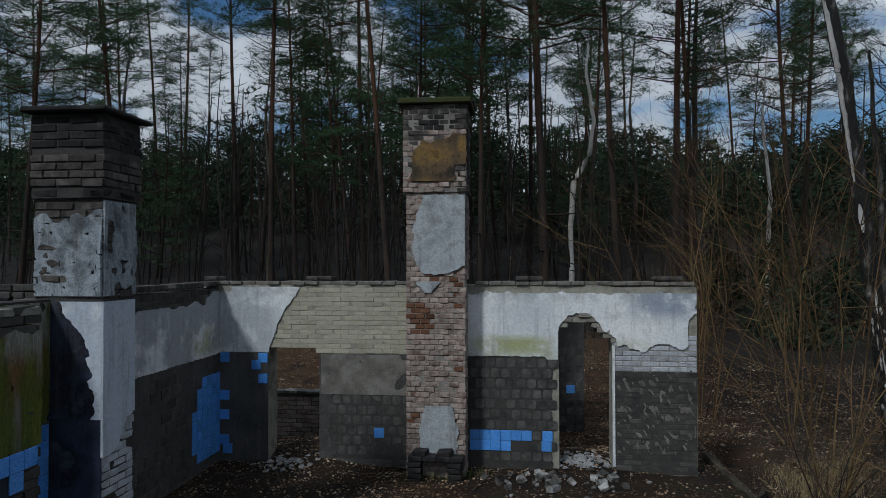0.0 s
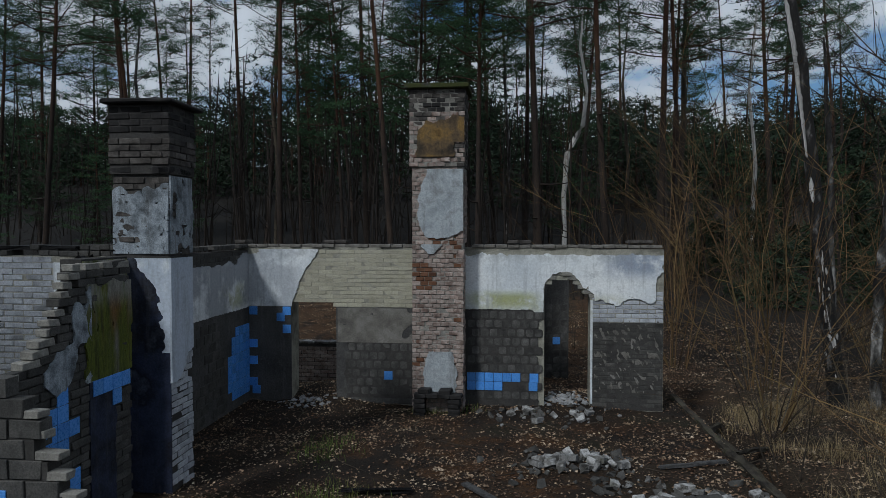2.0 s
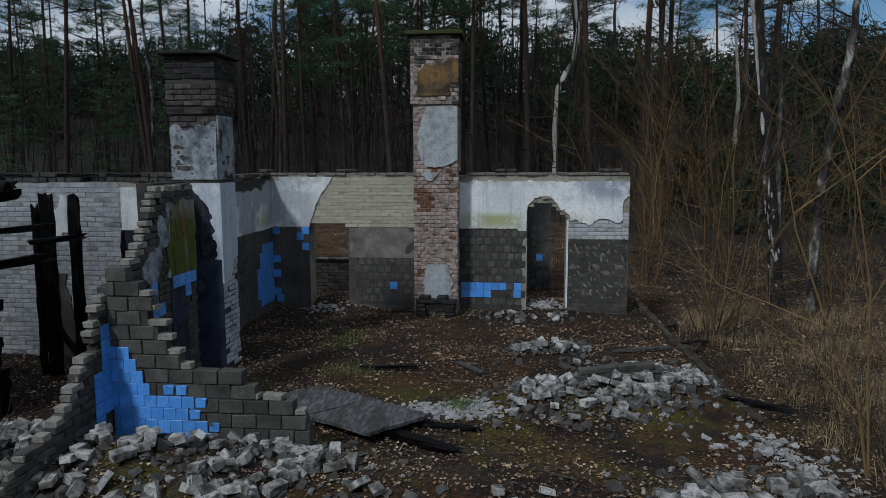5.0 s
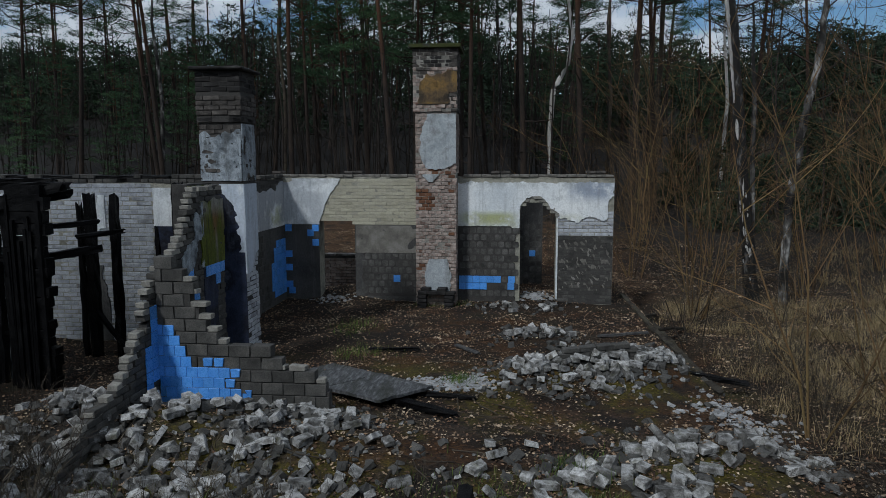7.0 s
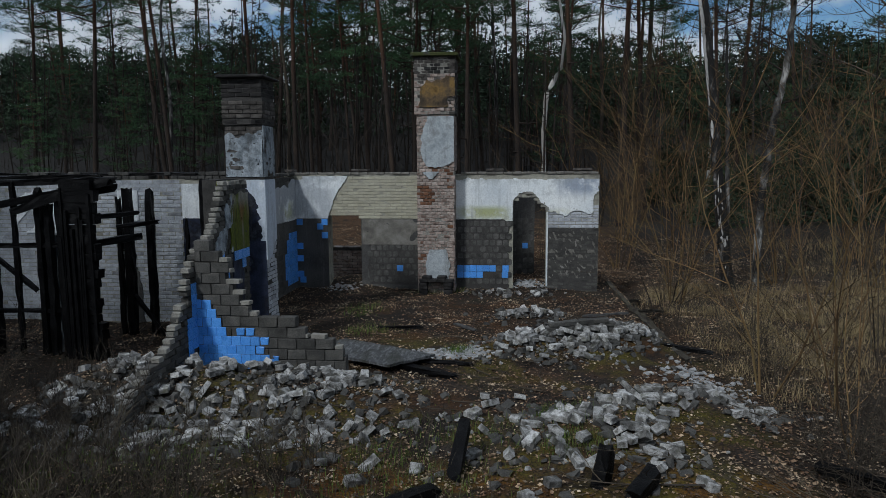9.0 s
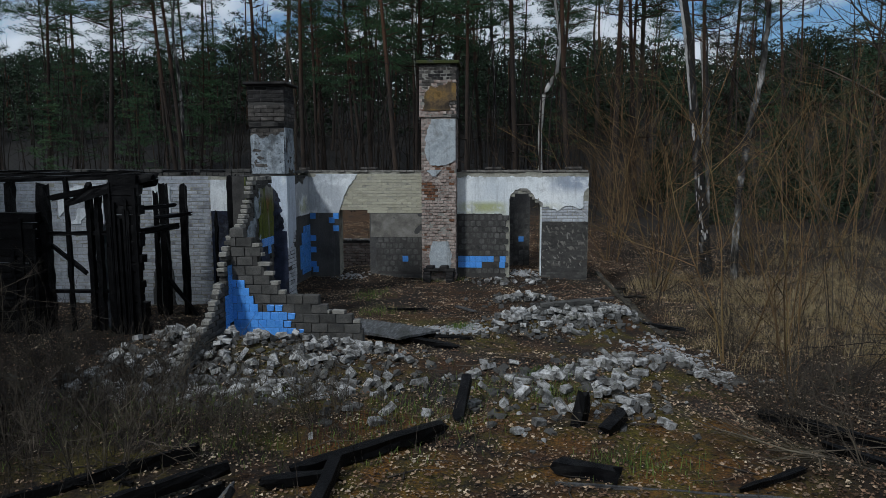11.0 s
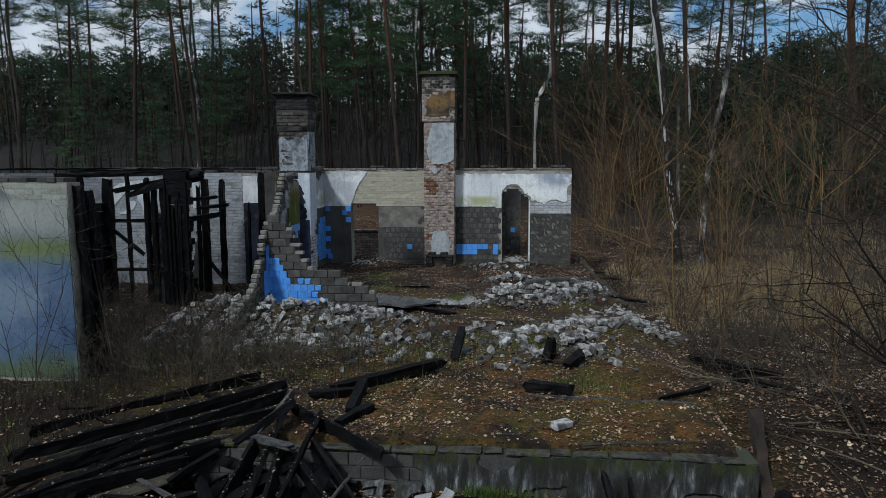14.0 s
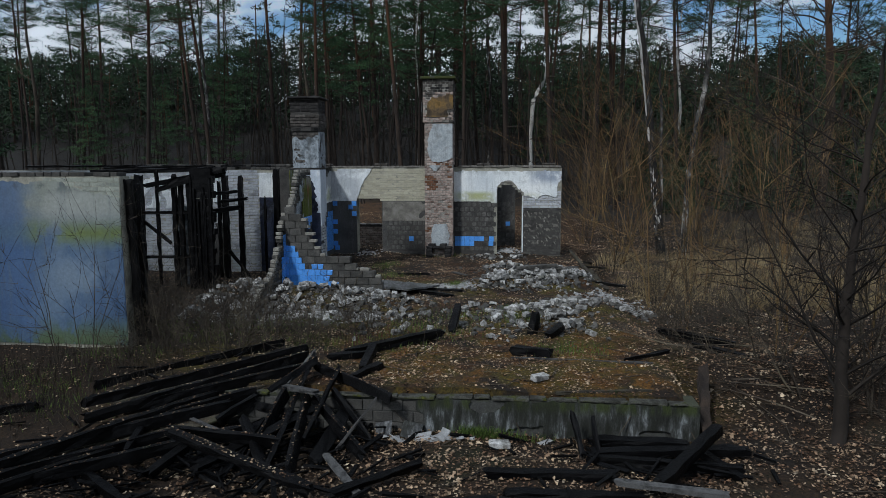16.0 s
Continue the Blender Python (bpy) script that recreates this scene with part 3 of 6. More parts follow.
def rounded_pad():
    b = Build()
    r, q = 0.066, 0.03
    ring = []
    for cx, cz, a0 in ((r - q, r - q, 0), (-(r - q), r - q, 90), (-(r - q), -(r - q), 180), (r - q, -(r - q), 270)):
        for k in range(3):
            t = radians(a0 + 45 * k)
            ring.append((cx + q * math.cos(t), cz + q * math.sin(t)))
    n = len(ring)
    vs = [(x, 0.010, z) for x, z in ring] + [(x * 0.93, -0.005, z * 0.93) for x, z in ring]
    fs = [(i, (i + 1) % n, n + (i + 1) % n, n + i) for i in range(n)] + [tuple(range(n, 2 * n))]
    b.add(vs, fs)
    return b.mesh("mortar_pad", M["pad"])


wall_north = build_wall_north()


def build_wall_west():
    b = Build()
    b.box((-3.78, -3.80, -0.3), (-3.526, 0.0, 2.66))
    w = structure(b.done("wall_west", M["mortar_dark"]), "side wall with faded white plaster over grey render", "wall")
    f = Face((-3.52, 0, 0), (0, -1, 0), (1, 0, 0))
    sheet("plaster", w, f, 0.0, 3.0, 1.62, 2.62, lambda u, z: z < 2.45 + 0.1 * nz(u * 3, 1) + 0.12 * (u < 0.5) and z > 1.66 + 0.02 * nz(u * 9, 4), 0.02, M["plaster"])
    sheet("render", w, f, 0.0, 3.6, 0.0, 1.66, lambda u, z: True, 0.010, M["render_grey"], step=0.08)
    bricks(w, f, 0.95, 3.6, 0.05, 1.64, lambda u, z: nz(u * 1.5, z * 1.5, 5) > -0.05, M["brick_grey"], size=(0.26, 0.10, 0.14), proud=0.016, singles=50, joint=0.012, name="block")
    bricks(w, f, 0.02, 3.0, 2.36, 2.70, lambda u, z: True, M["brick_grey"], singles=30)
    bricks(w, f, 0.0, 3.2, 2.70, 2.78, lambda u, z: nz(u * 3, 4) > -0.2, M["brick_grey"], size=(0.125, 0.25, 0.065), singles=20, wild=0.015)
    tiles(w, f, [(i, j) for i in range(6) for j in range(8) if not (i == 5 and j in (0, 5, 6, 7) or (i == 4 and j == 7))], 0.0, 0.16, proud=0.018)
    return w


wall_west = build_wall_west()


def cap_slab(name, parent, lo, hi, material):
    me = chipped_block(name, tuple(h - l for l, h in zip(lo, hi)), material, 0.015, 0.01, 5)
    ob = new(name, me)
    ob.parent = parent
    ob.matrix_basis = Matrix.Translation([(l + h) / 2 for l, h in zip(lo, hi)])
    return ob


# ---- chimney on the back wall ----
def core(name, lo, hi, material, parent):
    """The mortar heart of a stretch of brickwork."""
    b = Build()
    b.box(lo, hi)
    return b.done(name, material, parent)


def build_chimney_brick():
    b = Build()
    b.box((-0.515, -0.412, -0.2), (0.325, 0.005, 2.80))
    c = tagged(b.done("chimney", M["mortar"]), "tall weathered pink brick chimney with plaster patches", "chimney")
    core("shaft", (-0.515, -0.412, 2.80), (0.325, 0.34, 4.06), M["mortar"], c)
    core("crown", (-0.555, -0.445, 4.06), (0.345, 0.37, 5.32), M["mortar"], c)
    front = Face((-0.52, -0.42, 0), (1, 0, 0), (0, -1, 0))
    side = Face((0.33, -0.42, 0), (0, 1, 0), (1, 0, 0))
    red = lambda u, z: (u < 0.40 and 2.0 < z < 2.45 and nz(u * 4, z * 5) > -0.1) or nz(u * 3, z * 3, 6) > 0.36
    bricks(c, front, 0.0, 0.85, 0.0, 4.05, lambda u, z: True, M["brick_red"], size=(0.128, 0.12, 0.065), singles=280, wild=0.010, jit=0.007, odd=(M["brick_rust"], red))
    bricks(c, side, 0.0, 0.42, 0.0, 2.72, lambda u, z: True, M["brick_red"], singles=20, wild=0.010, jit=0.007)
    bricks(c, side, 0.0, 0.76, 2.80, 4.05, lambda u, z: True, M["brick_red"], singles=10, wild=0.010, jit=0.007)
    up = Face((-0.56, -0.452, 0), (1, 0, 0), (0, -1, 0))
    ups = Face((0.352, -0.452, 0), (0, 1, 0), (1, 0, 0))
    bricks(c, up, 0.0, 0.91, 4.06, 5.32, lambda u, z: z < 4.95, M["brick_red"], size=(0.14, 0.12, 0.065), singles=90, wild=0.012, jit=0.008, odd=(M["brick_smoked"], lambda u, z: nz(u * 4, z * 4, 2) > (4.8 - z) * 0.6))
    bricks(c, up, 0.0, 0.91, 4.96, 5.32, lambda u, z: True, M["brick_smoked"], size=(0.14, 0.12, 0.065), singles=40, wild=0.012, jit=0.008, odd=(M["brick_soot"], lambda u, z: abs(u - 0.5) < 0.25 and z < 5.2))
    bricks(c, ups, 0.0, 0.82, 4.06, 5.32, lambda u, z: True, M["brick_smoked"], singles=5, wild=0.010, jit=0.007)

    def white(u, z):
        t = (z - 2.88) / 1.13
        return 0.10 + 0.13 * step01(t, 0.5, 1.0) + 0.05 * nz(z * 6, 1) + (0.16 - t * 0.9) * (t < 0.18) < u < 0.855 + 0.04 * nz(z * 5, 3) - 0.25 * max(0, 0.12 - t) / 0.12 and z > 2.9 + 0.09 * nz(u * 6, 5)

    sheet("plaster", c, front, 0.0, 0.85, 2.80, 4.02, white, 0.026, M["plaster_chimney"], step=0.03, wave=0.012)
    sheet("plaster", c, front, 0.15, 0.5, 2.62, 2.78, lambda u, z: abs(u - 0.32) < 0.17 - (2.76 - z) * 0.9, 0.022, M["plaster_chimney"], step=0.02)
    sheet("plaster", c, front, 0.1, 0.8, 0.3, 1.0, lambda u, z: abs(u - 0.47) < 0.27 - 0.3 * max(0, z - 0.75) + 0.05 * nz(z * 7, 2), 0.024, M["plaster_chimney"], step=0.025)
    sheet("ochre_coat", c, up, 0.08, 0.91, 4.22, 4.98, lambda u, z: u > 0.13 + 0.06 * nz(z * 9, 1) + 0.16 * step01(z, 4.6, 4.85) and z < 4.74 + 0.16 * u + 0.09 * nz(u * 6, 2) and not (z < 4.46 and u > 0.74 + 0.08 * nz(z * 9, 4)), 0.024, M["plaster_ochre"], step=0.02)
    cap_slab("cap", c, (-0.64, -0.53, 5.325), (0.43, 0.45, 5.41), M["concrete"])
    r = Build()
    for k in range(14):
        a = random.uniform(-0.6, 0.4)
        r.box((a, random.uniform(-0.4, 0.2), 5.40), (a + 0.12, 0.3, 5.43), 0.015)
    r.done("cap_crust", M["concrete"], c)
    # small hearth at the foot
    hearth = new("hearth")
    hearth.parent = c
    hearth["label"] = "low sooty brick hearth"
    hb = [chipped_block("brick", (0.19, 0.23, 0.068), M["brick_soot"], 0.01, 0.01, k) for k in range(3)]
    spots = [(x, -0.545, -0.015 + 0.078 * k) for x in (-0.375, 0.195) for k in range(4)] + [(-0.37 + 0.2 * k, -0.55, 0.30) for k in range(4)] + [(-0.3, -0.53, 0.37), (0.05, -0.52, 0.37)]
    for k, q in enumerate(spots):
        ob = new("brick", hb[k % 3])
        ob.parent = hearth
        ob.matrix_basis = pose(*q, random.uniform(-3, 3), random.uniform(-3, 3), random.uniform(-6, 6))
    return c


build_chimney_brick()


# ---- corner pier and its chimney stack ----
def build_pier():
    b = Build()
    b.box((-3.40, -4.274, -0.2), (-2.706, -3.76, 2.72))
    p = structure(b.done("wall_pier", M["mortar_dark"]), "plastered masonry pier stained black with tar", "wall")
    f = Face((-3.40, -4.28, 0), (1, 0, 0), (0, -1, 0))
    s = Face((-2.70, -4.28, 0), (0, 1, 0), (1, 0, 0))

    def tar(u, z):
        return u < 0.62 - 0.05 * step01(z, 1.7, 2.2) - 0.27 * step01(z, 2.2, 2.72) + 0.05 * nz(z * 9, u * 9) + 0.035 * nz(z * 26, u * 26)

    sheet("tar_stain", p, f, 0.0, 0.70, 1.62, 2.70, tar, 0.022, M["plaster_dark"], step=0.02)
    sheet("plaster", p, f, 0.0, 0.70, 1.62, 2.70, lambda u, z: not tar(u, z), 0.022, M["plaster"], step=0.02)
    sheet("render", p, f, 0.0, 0.70, 0.0, 1.62, lambda u, z: True, 0.018, M["plaster_dark"], step=0.08)
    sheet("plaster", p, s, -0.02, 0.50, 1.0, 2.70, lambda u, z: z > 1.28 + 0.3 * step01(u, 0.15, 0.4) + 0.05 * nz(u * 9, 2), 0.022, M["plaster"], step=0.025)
    bricks(p, s, 0.0, 0.50, 0.0, 1.75, lambda u, z: True, M["brick_white"], singles=40, wild=0.010, jit=0.007)
    return p


build_pier()


def build_chimney_sooty():
    b = Build()
    b.box((-3.375, -4.268, 2.72), (-2.712, -3.735, 3.66))
    c = tagged(b.done("chimney", M["mortar_dark"]), "sooty brick chimney stack with cracked grey plaster", "chimney")
    core("crown", (-3.400, -4.300, 3.66), (-2.688, -3.700, 4.44), M["mortar_dark"], c)
    f = Face((-3.38, -4.275, 0), (1, 0, 0), (0, -1, 0))
    s = Face((-2.707, -4.275, 0), (0, 1, 0), (1, 0, 0))
    bricks(c, f, 0.0, 0.67, 2.73, 3.66, lambda u, z: True, M["brick_smoked"], singles=40, wild=0.010, jit=0.007)
    bricks(c, s, 0.0, 0.54, 2.73, 3.66, lambda u, z: True, M["brick_smoked"], singles=30, wild=0.010, jit=0.007)

    def coat(u, z):
        crack = abs(nz(u * 4.2, z * 4.2, 3)) > 0.014 and abs(nz(u * 7.0, z * 6.0, 12)) > 0.010
        return crack and z < 3.47 + 0.10 * nz(u * 6, 1) + 0.08 * step01(u, 0.45, 0.6) and nz(u * 5, z * 5, 8) > -0.66

    def side_coat(u, z):
        bitten = nz(u * 5, z * 5, 2) < -0.42 or (z < 3.08 and 0.18 < u < 0.46 and nz(u * 7, z * 7, 9) > 0.05)
        return z < 3.64 and not bitten and u < 0.52 + 0.05 * nz(z * 8, 4)

    sheet("plaster", c, f, 0.0, 0.67, 2.75, 3.64, coat, 0.02, M["plaster_grey"], step=0.014, wave=0.035)
    sheet("plaster", c, s, 0.0, 0.54, 2.75, 3.64, side_coat, 0.02, M["plaster_grey"], step=0.016, wave=0.02)
    uf = Face((-3.405, -4.308, 0), (1, 0, 0), (0, -1, 0))
    us = Face((-2.683, -4.308, 0), (0, 1, 0), (1, 0, 0))
    bricks(c, uf, 0.0, 0.72, 3.67, 3.76, lambda u, z: True, M["brick_soot"], singles=8, proud=-0.006, wild=0.006, jit=0.007)
    bricks(c, us, 0.0, 0.62, 3.67, 3.76, lambda u, z: True, M["char"], singles=8, proud=-0.006, wild=0.006, jit=0.007)
    bricks(c, uf, 0.0, 0.72, 3.77, 4.12, lambda u, z: True, M["brick_smoked"], singles=30, proud=0.012, wild=0.006, jit=0.005)
    bricks(c, us, 0.0, 0.62, 3.77, 4.12, lambda u, z: True, M["brick_smoked"], singles=20, proud=0.012, wild=0.006, jit=0.005)
    bricks(c, uf, 0.0, 0.72, 4.13, 4.44, lambda u, z: True, M["brick_soot"], singles=30, wild=0.008, jit=0.006)
    bricks(c, us, 0.0, 0.62, 4.13, 4.44, lambda u, z: True, M["brick_soot"], singles=30, wild=0.008, jit=0.006)
    cap_slab("cap", c, (-3.47, -4.40, 4.445), (-2.60, -3.60, 4.50), M["brick_soot"])
    r = Build()
    for k in range(10):
        a, d = random.uniform(-3.4, -2.75), random.uniform(-4.3, -3.8)
        r.box((a, d, 4.49), (a + 0.14, d + 0.14, 4.52), 0.015)
    r.done("cap_crust", M["brick_soot"], c)


build_chimney_sooty()


# ---- broken block walls ----
def profile(pts):
    def top(u):
        for (a, za), (b, zb) in zip(pts, pts[1:]):
            if u <= b:
                return za + (zb - za) * max(0.0, (u - a) / (b - a))
        return pts[-1][1]
    return top


def ruin_core(length, top, face, thick, name, label):
    b = Build()
    n = int(length / 0.1)
    for k in range(n):
        a, z = k * length / n, top((k + 0.5) * length / n) - 0.16
        z = max(0.0, z)
        c0, c1 = face.at(a, -0.3, -0.012), face.at(a + length / n, z, -thick + 0.012)
        b.box([min(p, q) for p, q in zip(c0, c1)], [max(p, q) for p, q in zip(c0, c1)])
    return structure(b.done(name, M["mortar_dark"]), label, "wall")


def step_caps(w, face, top, length, course, deep, seed, begin=0.05):
    """Pale bricks added on each step of a broken wall: lit tops and lime mortar in colour."""
    rng = random.Random(seed)
    kinds = [chipped_block("cap_brick", (s, 0.115, 0.058), M["mortar"], 0.005, 0.007, seed + k) for k, s in enumerate((0.20, 0.15, 0.11))]
    held, u = None, begin
    while u < length - 0.05:
        n = math.floor(top(u) / course)
        if n != held:
            held, last = n, u - 1
        if u - last > 0.235:
            last = u
            if rng.random() < 0.88:
                k = rng.randrange(3)
                ob = new("cap_brick", kinds[k])
                ob.parent = w
                ob.matrix_basis = Matrix.Translation(face.at(u + 0.07, n * course + 0.024, deep + rng.uniform(-.008, .008))) @ face.turn() @ pose(0, 0, 0, rng.uniform(-2, 2), rng.uniform(-2, 2), rng.uniform(-5, 5))
        u += 0.01



def build_wall_ruin_long():
    top = profile([(0, 2.72), (0.75, 2.72), (0.88, 2.58), (1.0, 2.36), (1.15, 2.15), (1.35, 1.97), (1.7, 1.86), (1.9, 1.74), (2.08, 1.47), (2.28, 1.1), (2.53, 0.83), (2.72, 0.68), (3.02, 0.58), (3.32, 0.48), (3.7, 0.3), (4.0, 0.1)])
    f = Face((-2.70, -5.10, 0), (0, -1, 0), (1, 0, 0))
    w = ruin_core(4.0, top, f, 0.125, "wall_ruin_west", "stepped broken grey block wall with moss and blue tiles")
    bricks(w, f, 0.0, 4.0, 0.0, 2.75, lambda u, z: z + 0.02 < top(u) + 0.08 * nz(u * 7, z * 7), M["brick_grey"], size=(0.25, 0.12, 0.066), singles=290, wild=0.010, jit=0.005, phase=0.3)
    step_caps(w, f, top, 4.0, 0.076, -0.062, 41)
    sheet("mossy_plaster", w, f, 0.0, 0.86, 1.62, 2.62, lambda u, z: z < 2.52 + 0.08 * nz(u * 5, 2) and u < 0.74 + 0.12 * nz(z * 4, 6) and z < top(u) - 0.16 and abs(nz(u * 3, z * 3, 4)) > 0.015, 0.02, M["plaster_moss"], step=0.02, wave=0.012)
    sheet("render", w, f, 0.0, 0.70, 0.0, 1.62, lambda u, z: u > 0.30 + 0.06 * nz(z * 8, 1), 0.016, M["plaster_dark"], step=0.05)
    sheet("plaster", w, f, 0.66, 1.3, 1.5, 2.6, lambda u, z: z < top(u) - 0.2 and z > 1.62 + 0.05 * nz(u * 9, 3) and nz(u * 4, z * 3, 5) > 0.0, 0.018, M["plaster_grey"], step=0.03)
    tiles(w, f, [(0, 0), (1, 0), (2, 0), (3, 0), (1, -1)], 0.06, 1.47, proud=0.03)
    tiles(w, f, [(0, 0), (0, -1), (1, -1), (0, -2), (1, -2), (-1, -2), (0, -3), (1, -3), (-1, -5), (-1, -6)], 1.0, 1.5, proud=0.012)
    tiles(w, f, [(0, j) for j in range(1, 7)] + [(1, j) for j in range(0, 4)] + [(-1, j) for j in range(5, 7)], 2.0, 0.3, proud=0.014)
    return w


build_wall_ruin_long()


def build_wall_ruin_cross():
    top = profile([(0, 2.0), (0.25, 1.82), (0.36, 1.72), (0.5, 1.42), (0.62, 1.12), (0.86, 0.99), (1.2, 0.92), (1.41, 0.76), (1.68, 0.62), (2.05, 0.5), (2.1, 0.4)])
    f = Face((-2.69, -7.10, 0), (1, 0, 0), (0, -1, 0))
    w = ruin_core(2.08, top, f, 0.145, "wall_ruin_cross", "stepped broken block wall half covered in blue tiles")
    bricks(w, f, 0.0, 2.08, 0.0, 2.1, lambda u, z: z + 0.05 < top(u), M["brick_grey"], size=(0.25, 0.14, 0.138), joint=0.012, singles=120, wild=0.006, name="block", phase=0.15, jit=0.004)
    step_caps(w, f, lambda u: top(u) - 0.03, 2.08, 0.15, -0.07, 42, 0.3)
    small = [chipped_block("tile", (0.131, 0.012, 0.123), M["tile"], 0.003, 0.001, 30 + k) for k in range(2)]
    cut = chipped_block("tile", (0.064, 0.012, 0.123), M["tile"], 0.003, 0.006, 33)
    shard = chipped_block("tile", (0.115, 0.012, 0.108), M["tile"], 0.003, 0.012, 34)
    rows = {0: range(0, 8), 1: range(0, 8), 2: range(0, 7), 3: range(0, 7), 4: (0, 1, 2, 4, 5), 5: (0, 1), 6: (0, 1), 7: (0,)}
    rot = f.turn()
    for j, r in rows.items():
        for i in r:
            me, u = small[(i + j) % 2], 0.005 + (i + 0.5) * 0.1345 + (0.067 if j % 2 else 0.0)
            if (j, i) in ((2, 6), (3, 6), (1, 7), (4, 5), (4, 4)):
                me = shard
            ob = new("tile", me)
            ob.parent = w
            ob.matrix_basis = Matrix.Translation(f.at(u, 0.108 + (j + 0.5) * 0.1265, 0.008 + random.uniform(0, 0.003))) @ rot @ pose(0, 0, 0, random.uniform(-.6, .6), random.uniform(-.8, .8), random.uniform(-.6, .6))
        if j % 2:
            ob = new("tile", cut)
            ob.parent = w
            ob.matrix_basis = Matrix.Translation(f.at(0.034, 0.108 + (j + 0.5) * 0.1265, 0.009)) @ rot


build_wall_ruin_cross()


def build_wall_jamb():
    b = Build()
    b.box((-3.46, -5.10, -0.2), (-3.226, -4.28, 2.72))
    w = structure(b.done("wall_jamb", M["mortar_dark"]), "short plastered wall stub with blue tiles", "wall")
    f = Face((-3.22, -5.10, 0), (0, 1, 0), (1, 0, 0))
    sheet("plaster", w, f, 0.0, 0.82, 1.6, 2.7, lambda u, z: nz(u * 4, z * 4) > -0.4, 0.016, M["plaster_moss"], step=0.05)
    sheet("render", w, f, 0.0, 0.82, 0.0, 1.6, lambda u, z: True, 0.012, M["render_grey"], step=0.08)
    tiles(w, f, [(i, j) for i in range(5) for j in range(5)], 0.03, 0.82, proud=0.02)


build_wall_jamb()


# ---- white brick wall of the burnt wing ----
def build_wall_wing():
    b = Build()
    b.box((-12.0, -3.798, -0.3), (-3.41, -3.50, 2.70))
    w = structure(b.done("wall_wing", M["mortar_white"]), "whitewashed brick wall with peeling plaster", "wall")
    f = Face((-12.0, -3.80, 0), (1, 0, 0), (0, -1, 0))
    bricks(w, f, 5.3, 7.55, 0.0, 2.70, lambda u, z: True, M["brick_white"], singles=280, wild=0.004)
    bricks(w, f, 0.0, 5.29, 0.0, 2.70, lambda u, z: True, M["brick_white"], singles=0, wild=0.004)
    sheet("plaster", w, f, 7.54, 8.5, 1.98, 2.62, lambda u, z: True, 0.02, M["plaster"])
    sheet("render", w, f, 7.54, 8.5, 0.0, 1.98, lambda u, z: True, 0.016, M["plaster_dark"], step=0.1)
    sheet("plaster", w, f, 6.28, 6.68, 1.86, 2.5, lambda u, z: nz(u * 5, z * 5) > -0.35, 0.022, M["plaster"])
    sheet("render", w, f, 6.2, 6.75, 0.0, 1.3, lambda u, z: abs(u - 6.45) < 0.26 - 0.1 * z + 0.08 * nz(z * 4, 6), 0.022, M["render_grey"])
    sheet("plaster", w, f, 4.2, 5.2, 1.7, 2.5, lambda u, z: nz(u * 3, z * 3) > -0.1, 0.022, M["plaster"])
    for z0, p in ((2.70, 0.9), (2.775, 0.3)):
        bricks(w, f, 4.5, 8.5, z0, z0 + 0.07, lambda u, z: nz(u * 2.1, z * 9, 5) * 1.6 + 0.5 < p, M["brick_grey"], size=(0.125, 0.28, 0.065), singles=30, wild=0.02)


build_wall_wing()


# ---- painted wall nearest to the yard ----
def build_wall_front():
    b = Build()
    b.box((-9.5, -11.298, -0.4), (-3.86, -11.02, 2.68))
    w = structure(b.done("wall_front", M["mortar_white"]), "painted wall in faded white and blue, deeper blue at left, with green damp", "wall")
    f = Face((-9.5, -11.30, 0), (1, 0, 0), (0, -1, 0))
    bricks(w, f, 4.4, 5.63, 2.1, 2.68, lambda u, z: True, M["front_brick"], singles=60, proud=0.001, wild=0.002, joint=0.006, bevel=0.003)
    sheet("painted_plaster", w, f, 0.0, 5.63, 0.05, 2.66, lambda u, z: z < 2.6 + 0.05 * nz(u * 5, 2) and not (u > 4.75 and z > 2.36 + 0.2 * (5.6 - u) + 0.08 * nz(u * 6, 3)), 0.013, M["front_paint"], step=0.05)
    bricks(w, f, 2.8, 5.6, 2.68, 2.755, lambda u, z: nz(u * 3, 1) > -0.15, M["brick_grey"], size=(0.125, 0.27, 0.065), singles=40, wild=0.02)


build_wall_front()


# ---- walls seen through the doorways ----
def build_wall_low():
    b = Build()
    b.box((-5.5, 1.306, -0.2), (-1.2, 1.55, 0.80))
    w = structure(b.done("wall_low", M["mortar_dark"]), "low grey brick wall behind the doorway", "wall")
    f = Face((-5.5, 1.30, 0), (1, 0, 0), (0, -1, 0))
    bricks(w, f, 2.0, 4.3, 0.0, 0.80, lambda u, z: True, M["brick_red"], singles=80)
    bricks(w, f, 2.0, 4.3, 0.80, 0.87, lambda u, z: True, M["brick_loose"], size=(0.25, 0.25, 0.04), singles=12)


def build_wall_rear():
    b = Build()
    b.box((0.9, 2.346, -0.2), (2.24, 2.6, 2.5))
    w = structure(b.done("wall_rear", M["mortar_dark"]), "grey rendered wall remnant with a blue tile", "wall")
    f = Face((0.9, 2.34, 0), (1, 0, 0), (0, -1, 0))
    sheet("render", w, f, 0.0, 1.34, 0.0, 2.4, lambda u, z: True, 0.01, M["render_grey"], step=0.1)
    tiles(w, f, [(i, j) for i in range(4) for j in range(10) if (i, j) != (2, 4)], 0.72, 0.0, rounded_pad(), name="mortar_pad", proud=0.016)
    tiles(w, f, [(0, 0)], 1.02, 0.70, proud=0.02)


build_wall_low()
build_wall_rear()


